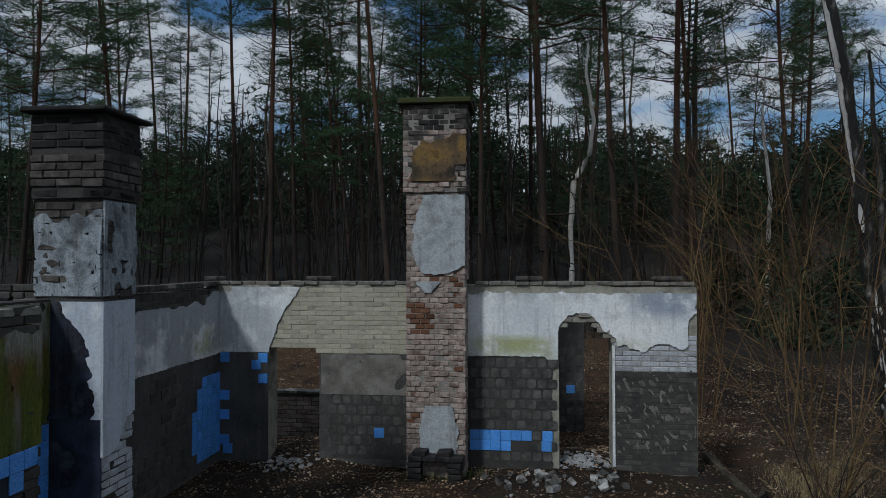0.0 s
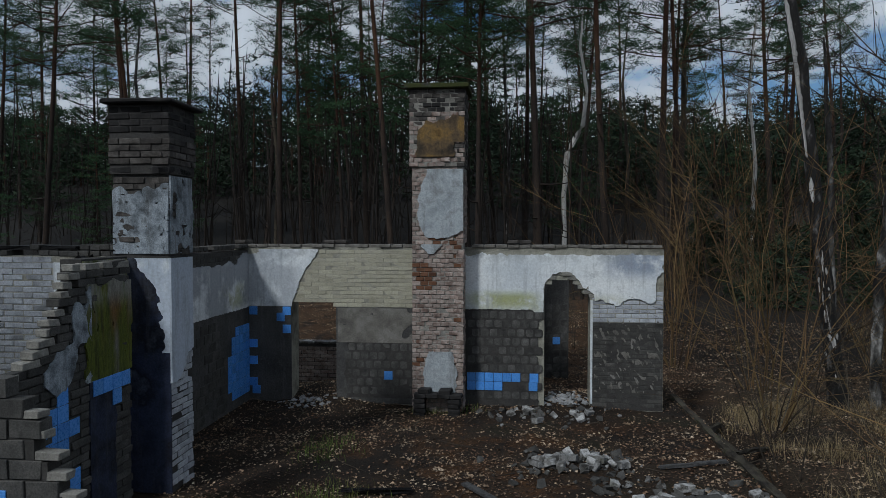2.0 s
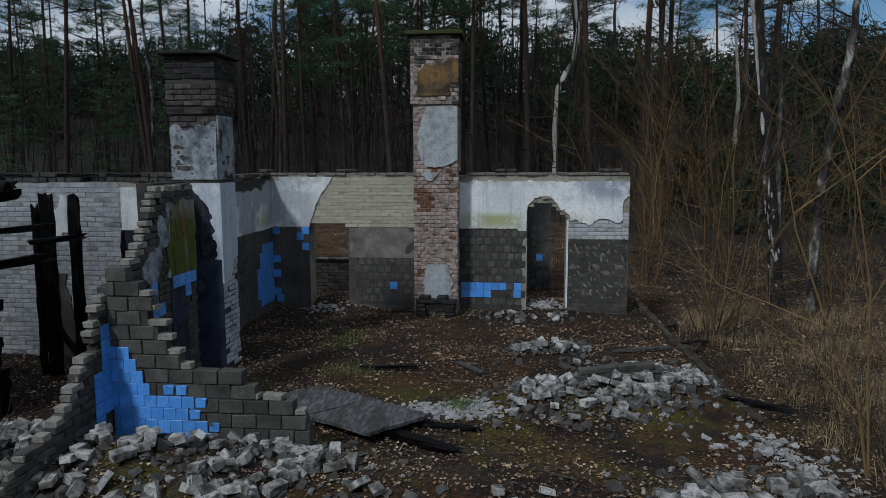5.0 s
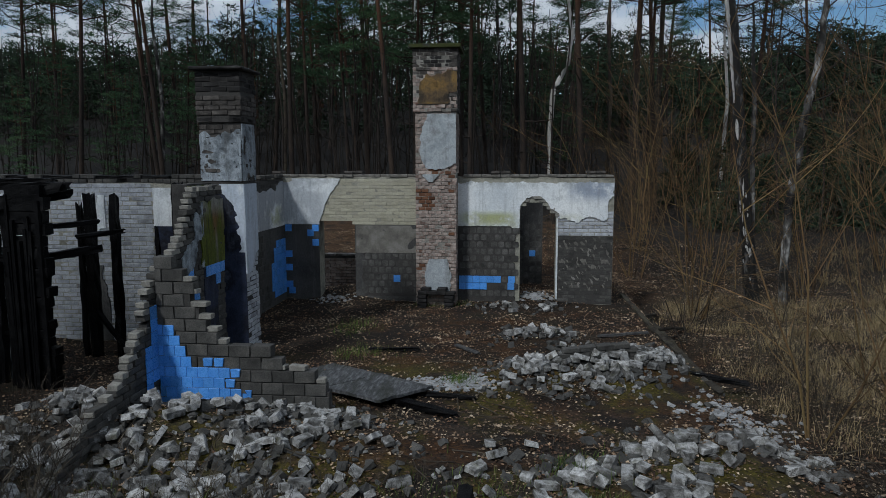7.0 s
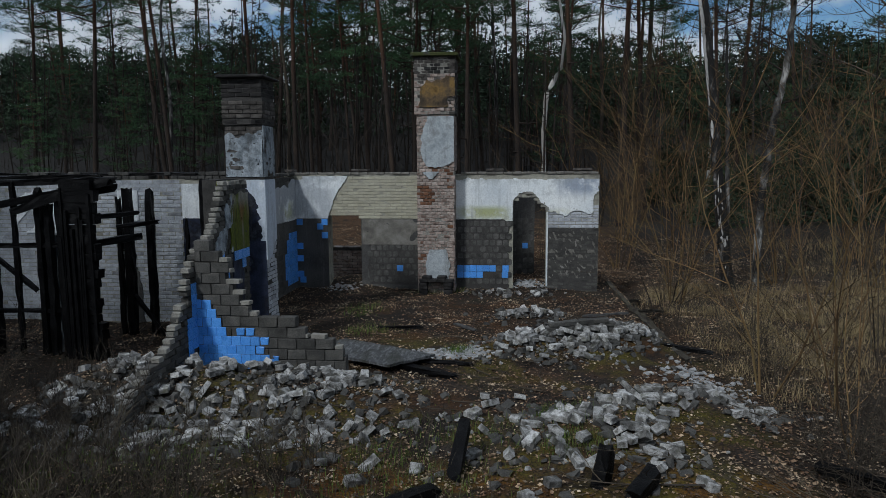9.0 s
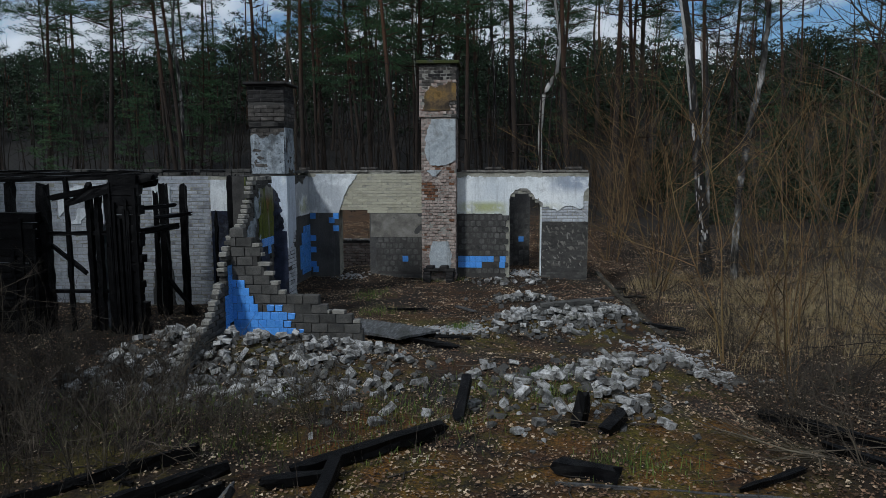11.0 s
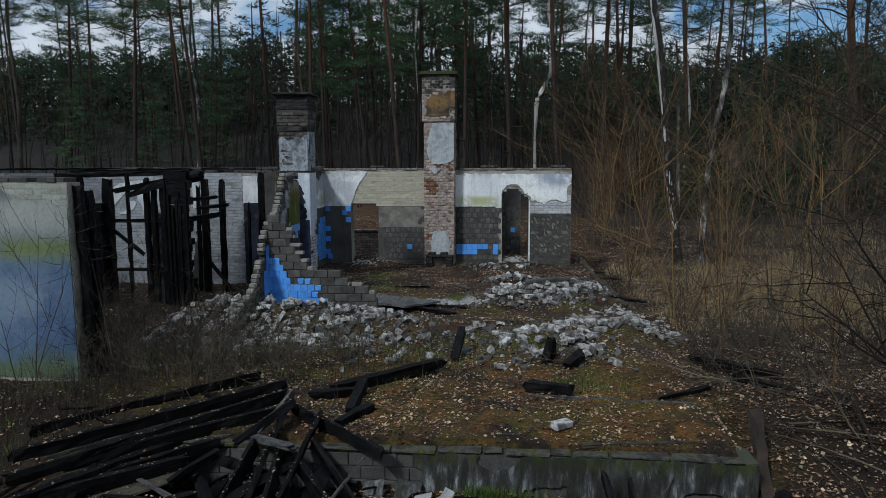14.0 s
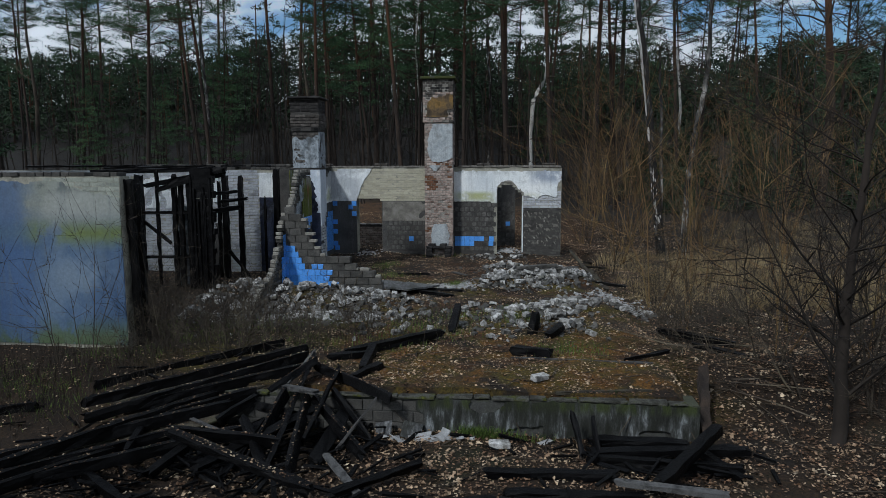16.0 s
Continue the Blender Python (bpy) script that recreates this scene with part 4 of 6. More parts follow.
def build_foundation():
    b = Build()
    b.box((-1.6, -12.94, -0.8), (4.40, -12.55, -0.09))
    w = structure(b.done("foundation", M["concrete"]), "mossy concrete foundation edge with exposed blocks", "foundation")
    f = Face((-1.6, -12.95, 0), (1, 0, 0), (0, -1, 0))
    bricks(w, f, 0.0, 2.6, -0.56, -0.02, lambda u, z: True, M["brick_grey"], size=(0.25, 0.12, 0.138), singles=40, wild=0.006, name="block")
    sheet("render", w, f, 2.5, 6.0, -0.7, -0.02, lambda u, z: nz(u * 1.8, z * 3) > -0.42 and z < -0.09 + 0.04 * nz(u * 6, 2), 0.02, M["found_render"], step=0.035, wave=0.012)
    rng = random.Random(18)
    stones = [chipped_block("ledge_stone", (s, 0.13, 0.026), M["moss_stone"], 0.005, 0.010, k) for k, s in enumerate((0.34, 0.57, 0.82, 0.20, 0.45))]
    x = -1.6
    while x < 4.1:
        k = rng.randrange(5)
        s = (0.34, 0.57, 0.82, 0.20, 0.45)[k]
        if rng.random() < 0.86:
            ob = new("ledge_stone", stones[k])
            ob.parent = w
            ob.matrix_basis = pose(x + s / 2, -12.90 + rng.uniform(-0.03, 0.02), -0.07 + rng.uniform(-0.012, 0.012), rng.uniform(-5, 3), rng.uniform(-1.2, 1.2), rng.uniform(-2, 2))
        x += s + rng.uniform(0.0, 0.05)


build_foundation()


# ---- rubble ----
def scatter_spots():
    rng = random.Random(4)
    spots = []

    def oval(n, cx, cy, rx, ry, lift, skew=0.0):
        for _ in range(n):
            a, r = rng.uniform(0, 2 * math.pi), math.sqrt(rng.random())
            dx = rx * r * math.cos(a)
            spots.append((cx + dx, cy + ry * r * math.sin(a) + skew * dx, lift * (1 - r)))

    oval(112, 2.65, -5.0, 1.4, 0.42, 0.12, 0.34)
    oval(26, 2.55, -5.35, 1.2, 0.6, 0.0, 0.3)
    oval(22, 2.0, -3.0, 0.6, 0.28, 0.03)
    oval(10, 3.0, -3.9, 1.0, 0.4, 0.0)
    oval(70, -1.9, -7.75, 1.5, 0.75, 0.06)
    oval(42, -3.55, -8.0, 0.75, 1.1, 0.06)
    oval(20, -0.6, -7.4, 0.7, 0.5, 0.02)
    oval(36, 2.6, -8.9, 0.8, 0.95, 0.06)
    oval(30, 3.6, -7.8, 1.1, 0.5, 0.04)
    oval(14, 4.5, -7.3, 0.5, 0.4, 0.03)
    oval(12, 0.6, -8.1, 1.5, 0.7, 0.02)
    oval(14, -1.9, -8.9, 1.6, 0.5, 0.0)
    oval(46, -2.9, -9.0, 1.5, 0.75, 0.0)
    oval(24, -0.9, -8.9, 1.2, 0.5, 0.0)
    oval(9, 1.9, -0.6, 1.1, 0.3, 0.0)
    oval(22, 1.4, -9.2, 2.6, 1.2, 0.0)
    return spots


def build_rubble():
    rng = random.Random(9)
    whole = [chipped_block("brick", (0.215, 0.105, 0.062 if s % 2 else 0.08), M["brick_loose"], 0.004, 0.003, s) for s in range(4)]
    broken = [chipped_block("brick", (0.125, 0.105, 0.064), M["brick_loose"], 0.004, 0.009, s + 20) for s in range(5)]
    rest = Build()
    spots = scatter_spots()
    rng.shuffle(spots)
    for k, (x, y, lift) in enumerate(spots):
        flat = rng.random() < 0.55
        m = Matrix.Translation((x, y, land(x, y) + 0.045 + lift)) @ pose(0, 0, 0, rng.gauss(0, 9) if flat else rng.uniform(-50, 50), rng.gauss(0, 9) if flat else rng.uniform(-45, 45), rng.uniform(0, 360))
        if k < 296:
            ob = new("loose_brick", rng.choice(whole if rng.random() < 0.55 else broken))
            ob.matrix_basis = m
            tagged(ob, "broken pale grey silicate brick lying in the rubble", "brick", "rubble bricks")
        else:
            a = rng.choice((0.22, 0.14, 0.10)) / 2
            rest.box((-a, -0.05, -0.035), (a, 0.05, 0.035), 0.006, m)
    tagged(rest.done("rubble_bricks", M["brick_loose"]), "heaped broken pale grey bricks", "rubble", kind="stuff")
    chips = Build()
    dull = Build()
    for k, (x, y, lift) in enumerate(spots * 5):
        x, y = x + rng.gauss(0, 0.35), y + rng.gauss(0, 0.3)
        s = rng.uniform(0.012, 0.04) if k % 5 > 2 else rng.uniform(0.02, 0.07)
        (chips if k % 5 > 2 else dull).box((-s, -s * 0.7, -s * 0.5), (s, s * 0.7, s * 0.5), s * 0.35, Matrix.Translation((x, y, land(x, y) + 0.012)) @ pose(0, 0, 0, rng.uniform(-40, 40), rng.uniform(-40, 40), rng.uniform(0, 360)))
    tagged(chips.done("brick_chips", M["brick_loose"]), "scattered chips of brick and mortar", "rubble", kind="stuff")
    tagged(dull.done("stone_chips", M["brick_grey"]), "dull grey half-buried lumps of mortar and brick", "rubble", kind="stuff")
    crumbs = Build()
    for cx, cy, rx, ry, n in ((0.75, -5.7, 0.5, 0.25, 260), (2.0, 0.2, 0.35, 0.2, 120), (4.3, -6.3, 0.6, 0.5, 200), (1.15, -13.2, 0.4, 0.06, 60), (-1.2, -9.3, 0.8, 0.3, 40), (-2.3, -0.2, 0.4, 0.2, 60)):
        for _ in range(n):
            x, y = rng.gauss(cx, rx * 0.6), rng.gauss(cy, ry * 0.6)
            s = rng.uniform(0.012, 0.04)
            crumbs.box((-s, -s, -s * 0.3), (s, s, s * 0.3), s * 0.3, Matrix.Translation((x, y, land(x, y) + 0.01)) @ pose(0, 0, 0, rng.uniform(-20, 20), rng.uniform(-20, 20), rng.uniform(0, 360)))
    tagged(crumbs.done("plaster_crumbs", M["snow"]), "white crumbled plaster strewn on the ground", "rubble", kind="stuff")


build_rubble()


def build_board(corners, thick, label, seed):
    """A flat sheet of board with frayed edges and a slightly warped face."""
    rng = random.Random(seed)
    b, n = Build(), 14
    c = [Vector(p) for p in corners]
    grid = [[c[0].lerp(c[1], i / n).lerp(c[3].lerp(c[2], i / n), j / n) for i in range(n + 1)] for j in range(n + 1)]
    for j in range(n + 1):
        for i in range(n + 1):
            p = grid[j][i]
            p.z += 0.012 * nz(p.x * 2.5, p.y * 2.5, seed)
            if i in (0, n) or j in (0, n):
                p.x += rng.uniform(-0.014, 0.014)
                p.y += rng.uniform(-0.014, 0.014)
    m = n + 1
    b.v = [tuple(p) for row in grid for p in row] + [(p.x, p.y, p.z - thick) for row in grid for p in row]
    for j in range(n):
        for i in range(n):
            k = j * m + i
            b.f += [(k, k + m, k + m + 1, k + 1), (m * m + k, m * m + k + 1, m * m + k + m + 1, m * m + k + m)]
    rim = [i for i in range(m)] + [j * m + n for j in range(1, m)] + [n * m + i for i in range(n - 1, -1, -1)] + [j * m for j in range(n - 1, 0, -1)]
    for x, y in zip(rim, rim[1:] + rim[:1]):
        b.f.append((x, y, m * m + y, m * m + x))
    tagged(b.done("fallen_board", M["slab"]), label, "board")


build_board([(-0.30, -5.52, 0.10), (0.50, -6.10, 0.13), (-0.08, -6.76, 0.16), (-0.90, -6.22, 0.11)], 0.04, "large weathered grey board lying on the rubble", 3)
build_board([(-1.14, -4.92, 0.05), (-0.32, -5.46, 0.075), (-0.92, -6.12, 0.085), (-1.50, -5.45, 0.06)], 0.03, "broken grey board lying on the rubble", 8)


def build_masonry_chunk():
    """A fallen stretch of wall still in one piece."""
    root = tagged(new("masonry_chunk"), "fallen stretch of grey brick wall in the rubble", "rubble")
    kinds = [chipped_block("brick", (0.235, 0.12, 0.066), M["brick_grey"], 0.006, 0.006, 90 + k) for k in range(3)]
    for row in range(4):
        for i in range(5 - (row > 2)):
            ob = new("brick", kinds[(i + row) % 3])
            ob.parent = root
            ob.matrix_basis = pose(i * 0.245 + 0.12 * (row % 2), random.uniform(-0.01, 0.01), 0.033 + row * 0.072, random.uniform(-3, 3), 0, random.uniform(-4, 4))
    root.matrix_basis = pose(2.25, -5.12, land(2.6, -5.05) - 0.02, 4, -3, 14)


build_masonry_chunk()


# ---- burnt timber ----
def timber(name, a, b, w, h, material, label, category="beam", group="", roll=0.0, wob=0.01, seed=0, parent=None):
    """A burnt timber from a to b: a four-sided bar with eaten, uneven edges."""
    rng = random.Random(seed + int(abs(a[0] * 100 + b[1] * 37)))
    a, b = Vector(a), Vector(b)
    d = (b - a).normalized()
    s = d.cross(UP if abs(d.z) < 0.95 else Vector((0, 1, 0))).normalized()
    t = s.cross(d)
    c, q = math.cos(roll), math.sin(roll)
    s, t = s * c + t * q, t * c - s * q
    n = max(3, int((b - a).length / 0.18))
    vs, fs = [], []
    for i in range(n + 1):
        p = a + (b - a) * (i / n)
        k = 1.0 if 0 < i < n else 0.93
        for u, v in ((-1, -1), (0.2, -1), (1, -1), (1, 0.1), (1, 1), (-0.1, 1), (-1, 1), (-1, 0)):
            vs.append(p + s * (u * w / 2 * k + rng.uniform(-wob, wob)) + t * (v * h / 2 * k + rng.uniform(-wob, wob)) + d * rng.uniform(-wob, wob) * (2 if 0 < i < n else 5))
    for i in range(n):
        for k in range(8):
            fs.append((i * 8 + k, i * 8 + (k + 1) % 8, i * 8 + 8 + (k + 1) % 8, i * 8 + 8 + k))
    fs += [tuple(reversed(range(8))), tuple(n * 8 + k for k in range(8))]
    bd = Build()
    bd.add(vs, fs)
    ob = bd.done(name, material, parent)
    if parent is None:
        tagged(ob, label, category, group)
    return ob


C, A = M["char"], M["ash_wood"]
CH = "charred black timber lying in a burnt heap"
LONG = [((-3.60, -12.62, -0.16), (-1.40, -11.20, 0.12)), ((-3.33, -13.34, -0.15), (-0.92, -11.65, 0.16)), ((-2.97, -13.84, -0.15), (-0.72, -12.11, 0.20)),
        ((-3.9, -15.5, -0.38), (-1.71, -13.03, -0.10)), ((-4.2, -15.8, -0.42), (-1.91, -13.86, -0.30)), ((-4.0, -16.2, -0.45), (-2.37, -14.27, -0.35)),
        ((-5.2, -13.35, -0.40), (-4.15, -13.10, -0.30)), ((-3.2, -14.2, -0.38), (-1.2, -13.0, -0.05))]
LONG += [((-2.6, -13.5, -0.12), (-0.7, -12.4, 0.1)), ((-3.6, -14.6, -0.36), (-1.4, -13.3, -0.12)), ((-2.9, -14.9, -0.4), (-1.0, -13.9, -0.2))]
for k, (a, b) in enumerate(LONG):
    timber("burnt_beam", a, b, 0.09 if k % 2 else 0.07, 0.13, C, CH, group="burnt heap", seed=k)
FAN = [((-0.63, -12.20, 0.22), (-0.55, -14.40, -0.40), 0.05, 0.14), ((-0.17, -12.61, 0.17), (-0.28, -13.91, -0.30), 0.05, 0.12), ((-0.51, -12.48, 0.24), (-0.90, -13.18, 0.05), 0.03, 0.09),
       ((-0.72, -13.19, 0.0), (-0.80, -14.24, -0.42), 0.04, 0.18), ((-0.43, -13.17, -0.02), (-0.27, -14.48, -0.42), 0.05, 0.15), ((-0.54, -14.07, -0.25), (-1.70, -14.25, -0.08), 0.05, 0.12),
       ((-0.56, -12.35, 0.12), (0.62, -13.22, 0.0), 0.06, 0.12), ((-0.36, -13.16, -0.05), (0.40, -13.91, -0.45), 0.07, 0.12), ((-0.16, -12.97, 0.0), (0.37, -13.42, -0.45), 0.06, 0.1),
       ((0.30, -14.9, -0.42), (1.11, -14.11, -0.42), 0.07, 0.09), ((-1.35, -13.70, -0.15), (-1.05, -13.36, 0.0), 0.06, 0.1), ((-2.18, -14.37, -0.35), (-2.35, -13.42, -0.2), 0.06, 0.12),
       ((-1.75, -14.68, -0.42), (-1.48, -14.11, -0.25), 0.08, 0.1), ((-2.48, -14.64, -0.45), (-1.6, -15.3, -0.45), 0.08, 0.12), ((-0.54, -14.44, -0.42), (-1.04, -13.77, -0.10), 0.12, 0.05),
       ((-1.1, -13.1, -0.2), (-0.2, -13.6, -0.2), 0.09, 0.12), ((-1.3, -14.5, -0.4), (-0.3, -13.3, -0.15), 0.1, 0.1), ((0.05, -13.1, -0.2), (-0.1, -14.1, -0.45), 0.16, 0.03), ((-0.95, -13.5, -0.25), (-1.0, -14.6, -0.45), 0.2, 0.03)]
for k, (a, b, w, h) in enumerate(FAN):
    timber("burnt_beam", a, b, w, h, C, CH, group="burnt heap", seed=k + 40, roll=random.uniform(-.5, .5))
timber("burnt_beam", (-1.57, -14.49, 0.0), (0.12, -15.00, -0.32), 0.13, 0.07, C, CH, group="burnt heap", seed=31)
PALE = [((0.57, -13.79, 0.2), (0.07, -13.78, -0.45), 0.03, 0.03), ((0.02, -14.06, -0.38), (0.55, -14.78, -0.47), 0.09, 0.03),
        ((-0.81, -13.02, 0.04), (-0.26, -13.38, 0.10), 0.09, 0.05), ((-0.62, -12.2, 0.27), (-0.75, -13.0, 0.06), 0.03, 0.05), ((-1.9, -13.5, -0.2), (-1.2, -13.9, -0.25), 0.05, 0.02)]
for k, (a, b, w, h) in enumerate(PALE):
    timber("scorched_plank", a, b, w, h, A, "grey scorched plank lying in a burnt heap", "plank", "burnt heap", seed=k, wob=0.005)
# Boards added in place of the leafy soil between the long beams.
UNDER = [((-3.0, -13.1, -0.26), (-1.1, -11.75, 0.02), 0.42, 0.03), ((-2.7, -13.7, -0.30), (-0.9, -12.4, 0.02), 0.4, 0.03), ((-3.0, -14.4, -0.44), (-1.4, -13.3, -0.20), 0.45, 0.03)]
for k, (a, b, w, h) in enumerate(UNDER):
    timber("rotten_board", a, b, w, h, M["rot_wood"], "wide board strewn with leaves, standing in for soil under the burnt beams", "board", "burnt heap", seed=k + 300, wob=0.012)
YARD = [((3.05, -13.32, -0.42), (4.14, -13.40, -0.40), 0.14, 0.10), ((2.97, -13.76, -0.45), (4.57, -13.97, -0.42), 0.1, 0.1), ((3.04, -13.68, -0.42), (4.78, -13.48, -0.40), 0.14, 0.08), ((1.83, -14.19, -0.47), (3.18, -14.22, -0.43), 0.12, 0.09),
        ((4.47, -13.47, -0.15), (3.60, -14.55, -0.35), 0.12, 0.12), ((2.83, -13.26, -0.1), (2.92, -13.69, -0.45), 0.06, 0.06), ((3.06, -13.33, -0.15), (3.11, -13.71, -0.45), 0.05, 0.06), ((2.05, -14.65, -0.46), (3.4, -14.70, -0.42), 0.12, 0.08),
        ((4.25, -13.58, -0.4), (4.53, -14.15, -0.45), 0.08, 0.08), ((1.2, -14.95, -0.47), (1.95, -14.85, -0.45), 0.1, 0.08),
        ((-0.33, -11.48, 0.06), (0.97, -10.39, 0.13), 0.13, 0.13), ((0.04, -12.17, 0.02), (0.06, -11.38, 0.16), 0.12, 0.12), ((0.0, -12.55, 0.03), (0.29, -12.01, 0.06), 0.12, 0.1), ((-0.55, -11.7, 0.05), (0.1, -11.5, 0.07), 0.1, 0.1),
        ((2.13, -11.11, 0.06), (2.67, -11.30, 0.06), 0.13, 0.14), ((1.10, -9.94, 0.03), (1.17, -9.35, 0.34), 0.12, 0.10), ((4.68, -9.19, -0.05), (5.75, -9.93, -0.1), 0.1, 0.1), ((5.05, -9.99, -0.1), (5.68, -10.73, -0.1), 0.1, 0.1),
        ((-0.02, -6.42, 0.06), (0.86, -6.89, 0.05), 0.12, 0.07), ((0.0, -6.1, 0.04), (1.05, -6.25, 0.04), 0.05, 0.05), ((3.95, -4.9, 0.05), (4.75, -5.2, 0.0), 0.12, 0.05),
        ((3.74, -11.42, 0.04), (4.45, -11.00, 0.06), 0.05, 0.05), ((2.45, -9.95, 0.0), (2.52, -9.86, 0.34), 0.13, 0.12), ((2.7, -10.2, 0.05), (2.95, -9.9, 0.16), 0.16, 0.1), ((-0.75, -4.1, 0.05), (0.05, -4.0, 0.04), 0.06, 0.04)]
for k, (a, b, w, h) in enumerate(YARD):
    timber("burnt_log", a, b, w, h, C, "charred black timber lying on the ground", "log", "scattered timber", seed=k + 80)
for k, (a, b, w, h) in enumerate([((3.16, -14.56, -0.33), (4.20, -14.76, -0.33), 0.10, 0.05), ((0.62, -3.75, 0.05), (1.0, -4.2, 0.05), 0.09, 0.03), ((2.11, -11.41, 0.02), (4.10, -11.55, 0.03), 0.03, 0.03), ((3.0, -2.9, 0.04), (3.9, -2.6, 0.05), 0.05, 0.04)]):
    timber("scorched_plank", a, b, w, h, A, "grey weathered plank lying on the ground", "plank", "scattered timber", seed=k, wob=0.004)
for k, (a, b, w, h) in enumerate([((3.98, 1.0, 0.03), (4.08, -1.6, 0.0), 0.09, 0.08), ((4.06, -1.7, 0.0), (4.2, -4.0, -0.02), 0.08, 0.07), ((4.16, -4.0, 0.0), (4.3, -5.6, -0.03), 0.09, 0.06), ((4.42, 0.7, -0.32), (4.5, -3.6, -0.3), 0.08, 0.08), ((4.6, 0.2, -0.25), (4.2, -0.7, -0.1), 0.06, 0.06), ((4.9, -1.2, -0.2), (4.25, -1.9, -0.05), 0.05, 0.05)]):
    timber("rotten_beam", a, b, w, h, M["rot_wood"], "rotten mossy beam lying along the trench", "beam", "scattered timber", seed=k + 220, wob=0.015)
timber("scorched_plank", (2.68, -12.80, -0.02), (3.89, -12.64, -0.01), 0.05, 0.035, M["rot_wood"], "rotten plank lying along the foundation edge", "plank", "scattered timber", seed=77, wob=0.006)
timber("post_stump", (4.46, -13.12, -0.56), (4.70, -11.90, 0.05), 0.12, 0.13, M["pine_bark"], "rotten wooden post leaning on the foundation edge", "post", seed=3, wob=0.02)

# burnt frame of the wing: posts, rails and charred panels
UPR = [(-4.58, -4.75, 2.55, 0.10), (-4.98, -4.75, 2.55, 0.12), (-5.12, -4.80, 2.4, 0.07), (-3.90, -4.05, 2.70, 0.14), (-5.98, -6.20, 2.7, 0.06), (-5.57, -6.20, 2.6, 0.09), (-6.42, -6.2, 2.6, 0.15), (-5.42, -6.2, 2.4, 0.09), (-7.10, -6.1, 2.66, 0.12), (-5.2, -6.25, 2.55, 0.08), (-4.1, -4.4, 2.0, 0.05)]
for k, (x, y, z, w) in enumerate(UPR):
    timber("burnt_post", (x - 0.02, y, -0.1), (x, y, z), w, w * 1.2, C, "charred black wall post still standing", "post", "burnt frame", seed=k + 120, wob=0.012)
RAILS = [((-6.2, -6.3, 2.36), (-4.4, -6.2, 2.72), 0.10, 0.10), ((-5.88, -6.35, 2.28), (-5.0, -6.3, 2.56), 0.09, 0.12), ((-6.55, -6.2, 1.74), (-5.1, -6.2, 1.76), 0.06, 0.07), ((-6.5, -6.2, 0.72), (-5.0, -6.2, 0.73), 0.06, 0.06), ((-6.46, -6.15, 1.6), (-5.73, -6.15, 1.05), 0.05, 0.07), ((-7.55, -6.2, 2.68), (-4.36, -6.1, 2.74), 0.10, 0.09), ((-7.4, -5.9, 2.76), (-4.8, -5.8, 2.80), 0.12, 0.06),
         ((-5.2, -6.2, 1.70), (-4.25, -5.7, 1.84), 0.10, 0.11), ((-5.0, -6.2, 2.15), (-4.4, -5.5, 2.2), 0.06, 0.07), ((-4.95, -4.75, 0.7), (-4.35, -4.9, 0.05), 0.06, 0.06), ((-11.0, -3.65, 2.80), (-4.2, -3.65, 2.80), 0.22, 0.05), ((-5.5, -6.1, 2.5), (-4.5, -5.9, 2.62), 0.10, 0.14), ((-4.9, -5.2, 1.95), (-4.4, -4.8, 2.0), 0.07, 0.07)]
for k, (a, b, w, h) in enumerate(RAILS):
    timber("burnt_rail", a, b, w, h, C, "charred black rail of the burnt timber frame", "beam", "burnt frame", seed=k + 160)


def char_panel(x0, x1, y, z1, thick, seed, lean=0.0):
    """A stretch of burnt log wall: stacked, deeply eaten boards."""
    rng = random.Random(seed)
    b = Build()
    z = -0.1
    while z < z1:
        h = rng.uniform(0.10, 0.17)
        a, c = x0 + rng.uniform(-0.05, 0.06), x1 + rng.uniform(-0.08, 0.05)
        b.box((a + lean * z, y - thick / 2 - rng.uniform(0, 0.02), z), (c + lean * z, y + thick / 2, z + h), 0.012)
        z += h + rng.uniform(0.0, 0.012)
    for k in range(9):
        a = rng.uniform(x0, x1)
        b.box((a, y - thick / 2 - 0.05, 0.0), (a + 0.05, y - thick / 2, z1 * rng.uniform(0.6, 1.05)), 0.014)
    tagged(b.done("burnt_wall_panel", C), "charred black remains of a timber wall panel", "wall panel", "burnt frame")


char_panel(-5.16, -4.62, -6.25, 2.66, 0.16, 1, 0.0)
char_panel(-7.6, -6.42, -6.35, 2.0, 0.12, 2)
timber("burnt_post", (-3.74, -11.15, -0.2), (-3.80, -11.15, 2.62), 0.10, 0.10, C, "charred black corner post of the painted wall", "post", "burnt frame", seed=4, wob=0.015)
timber("burnt_post", (-3.80, -10.85, -0.2), (-3.85, -10.85, 2.5), 0.09, 0.12, C, "charred black corner post of the painted wall", "post", "burnt frame", seed=5, wob=0.02)
timber("scorched_door", (-5.53, -6.05, -0.05), (-5.53, -6.05, 1.88), 0.40, 0.04, M["plaster_grey"], "pale grey scorched door leaf standing in the frame", "door", seed=7, wob=0.008)

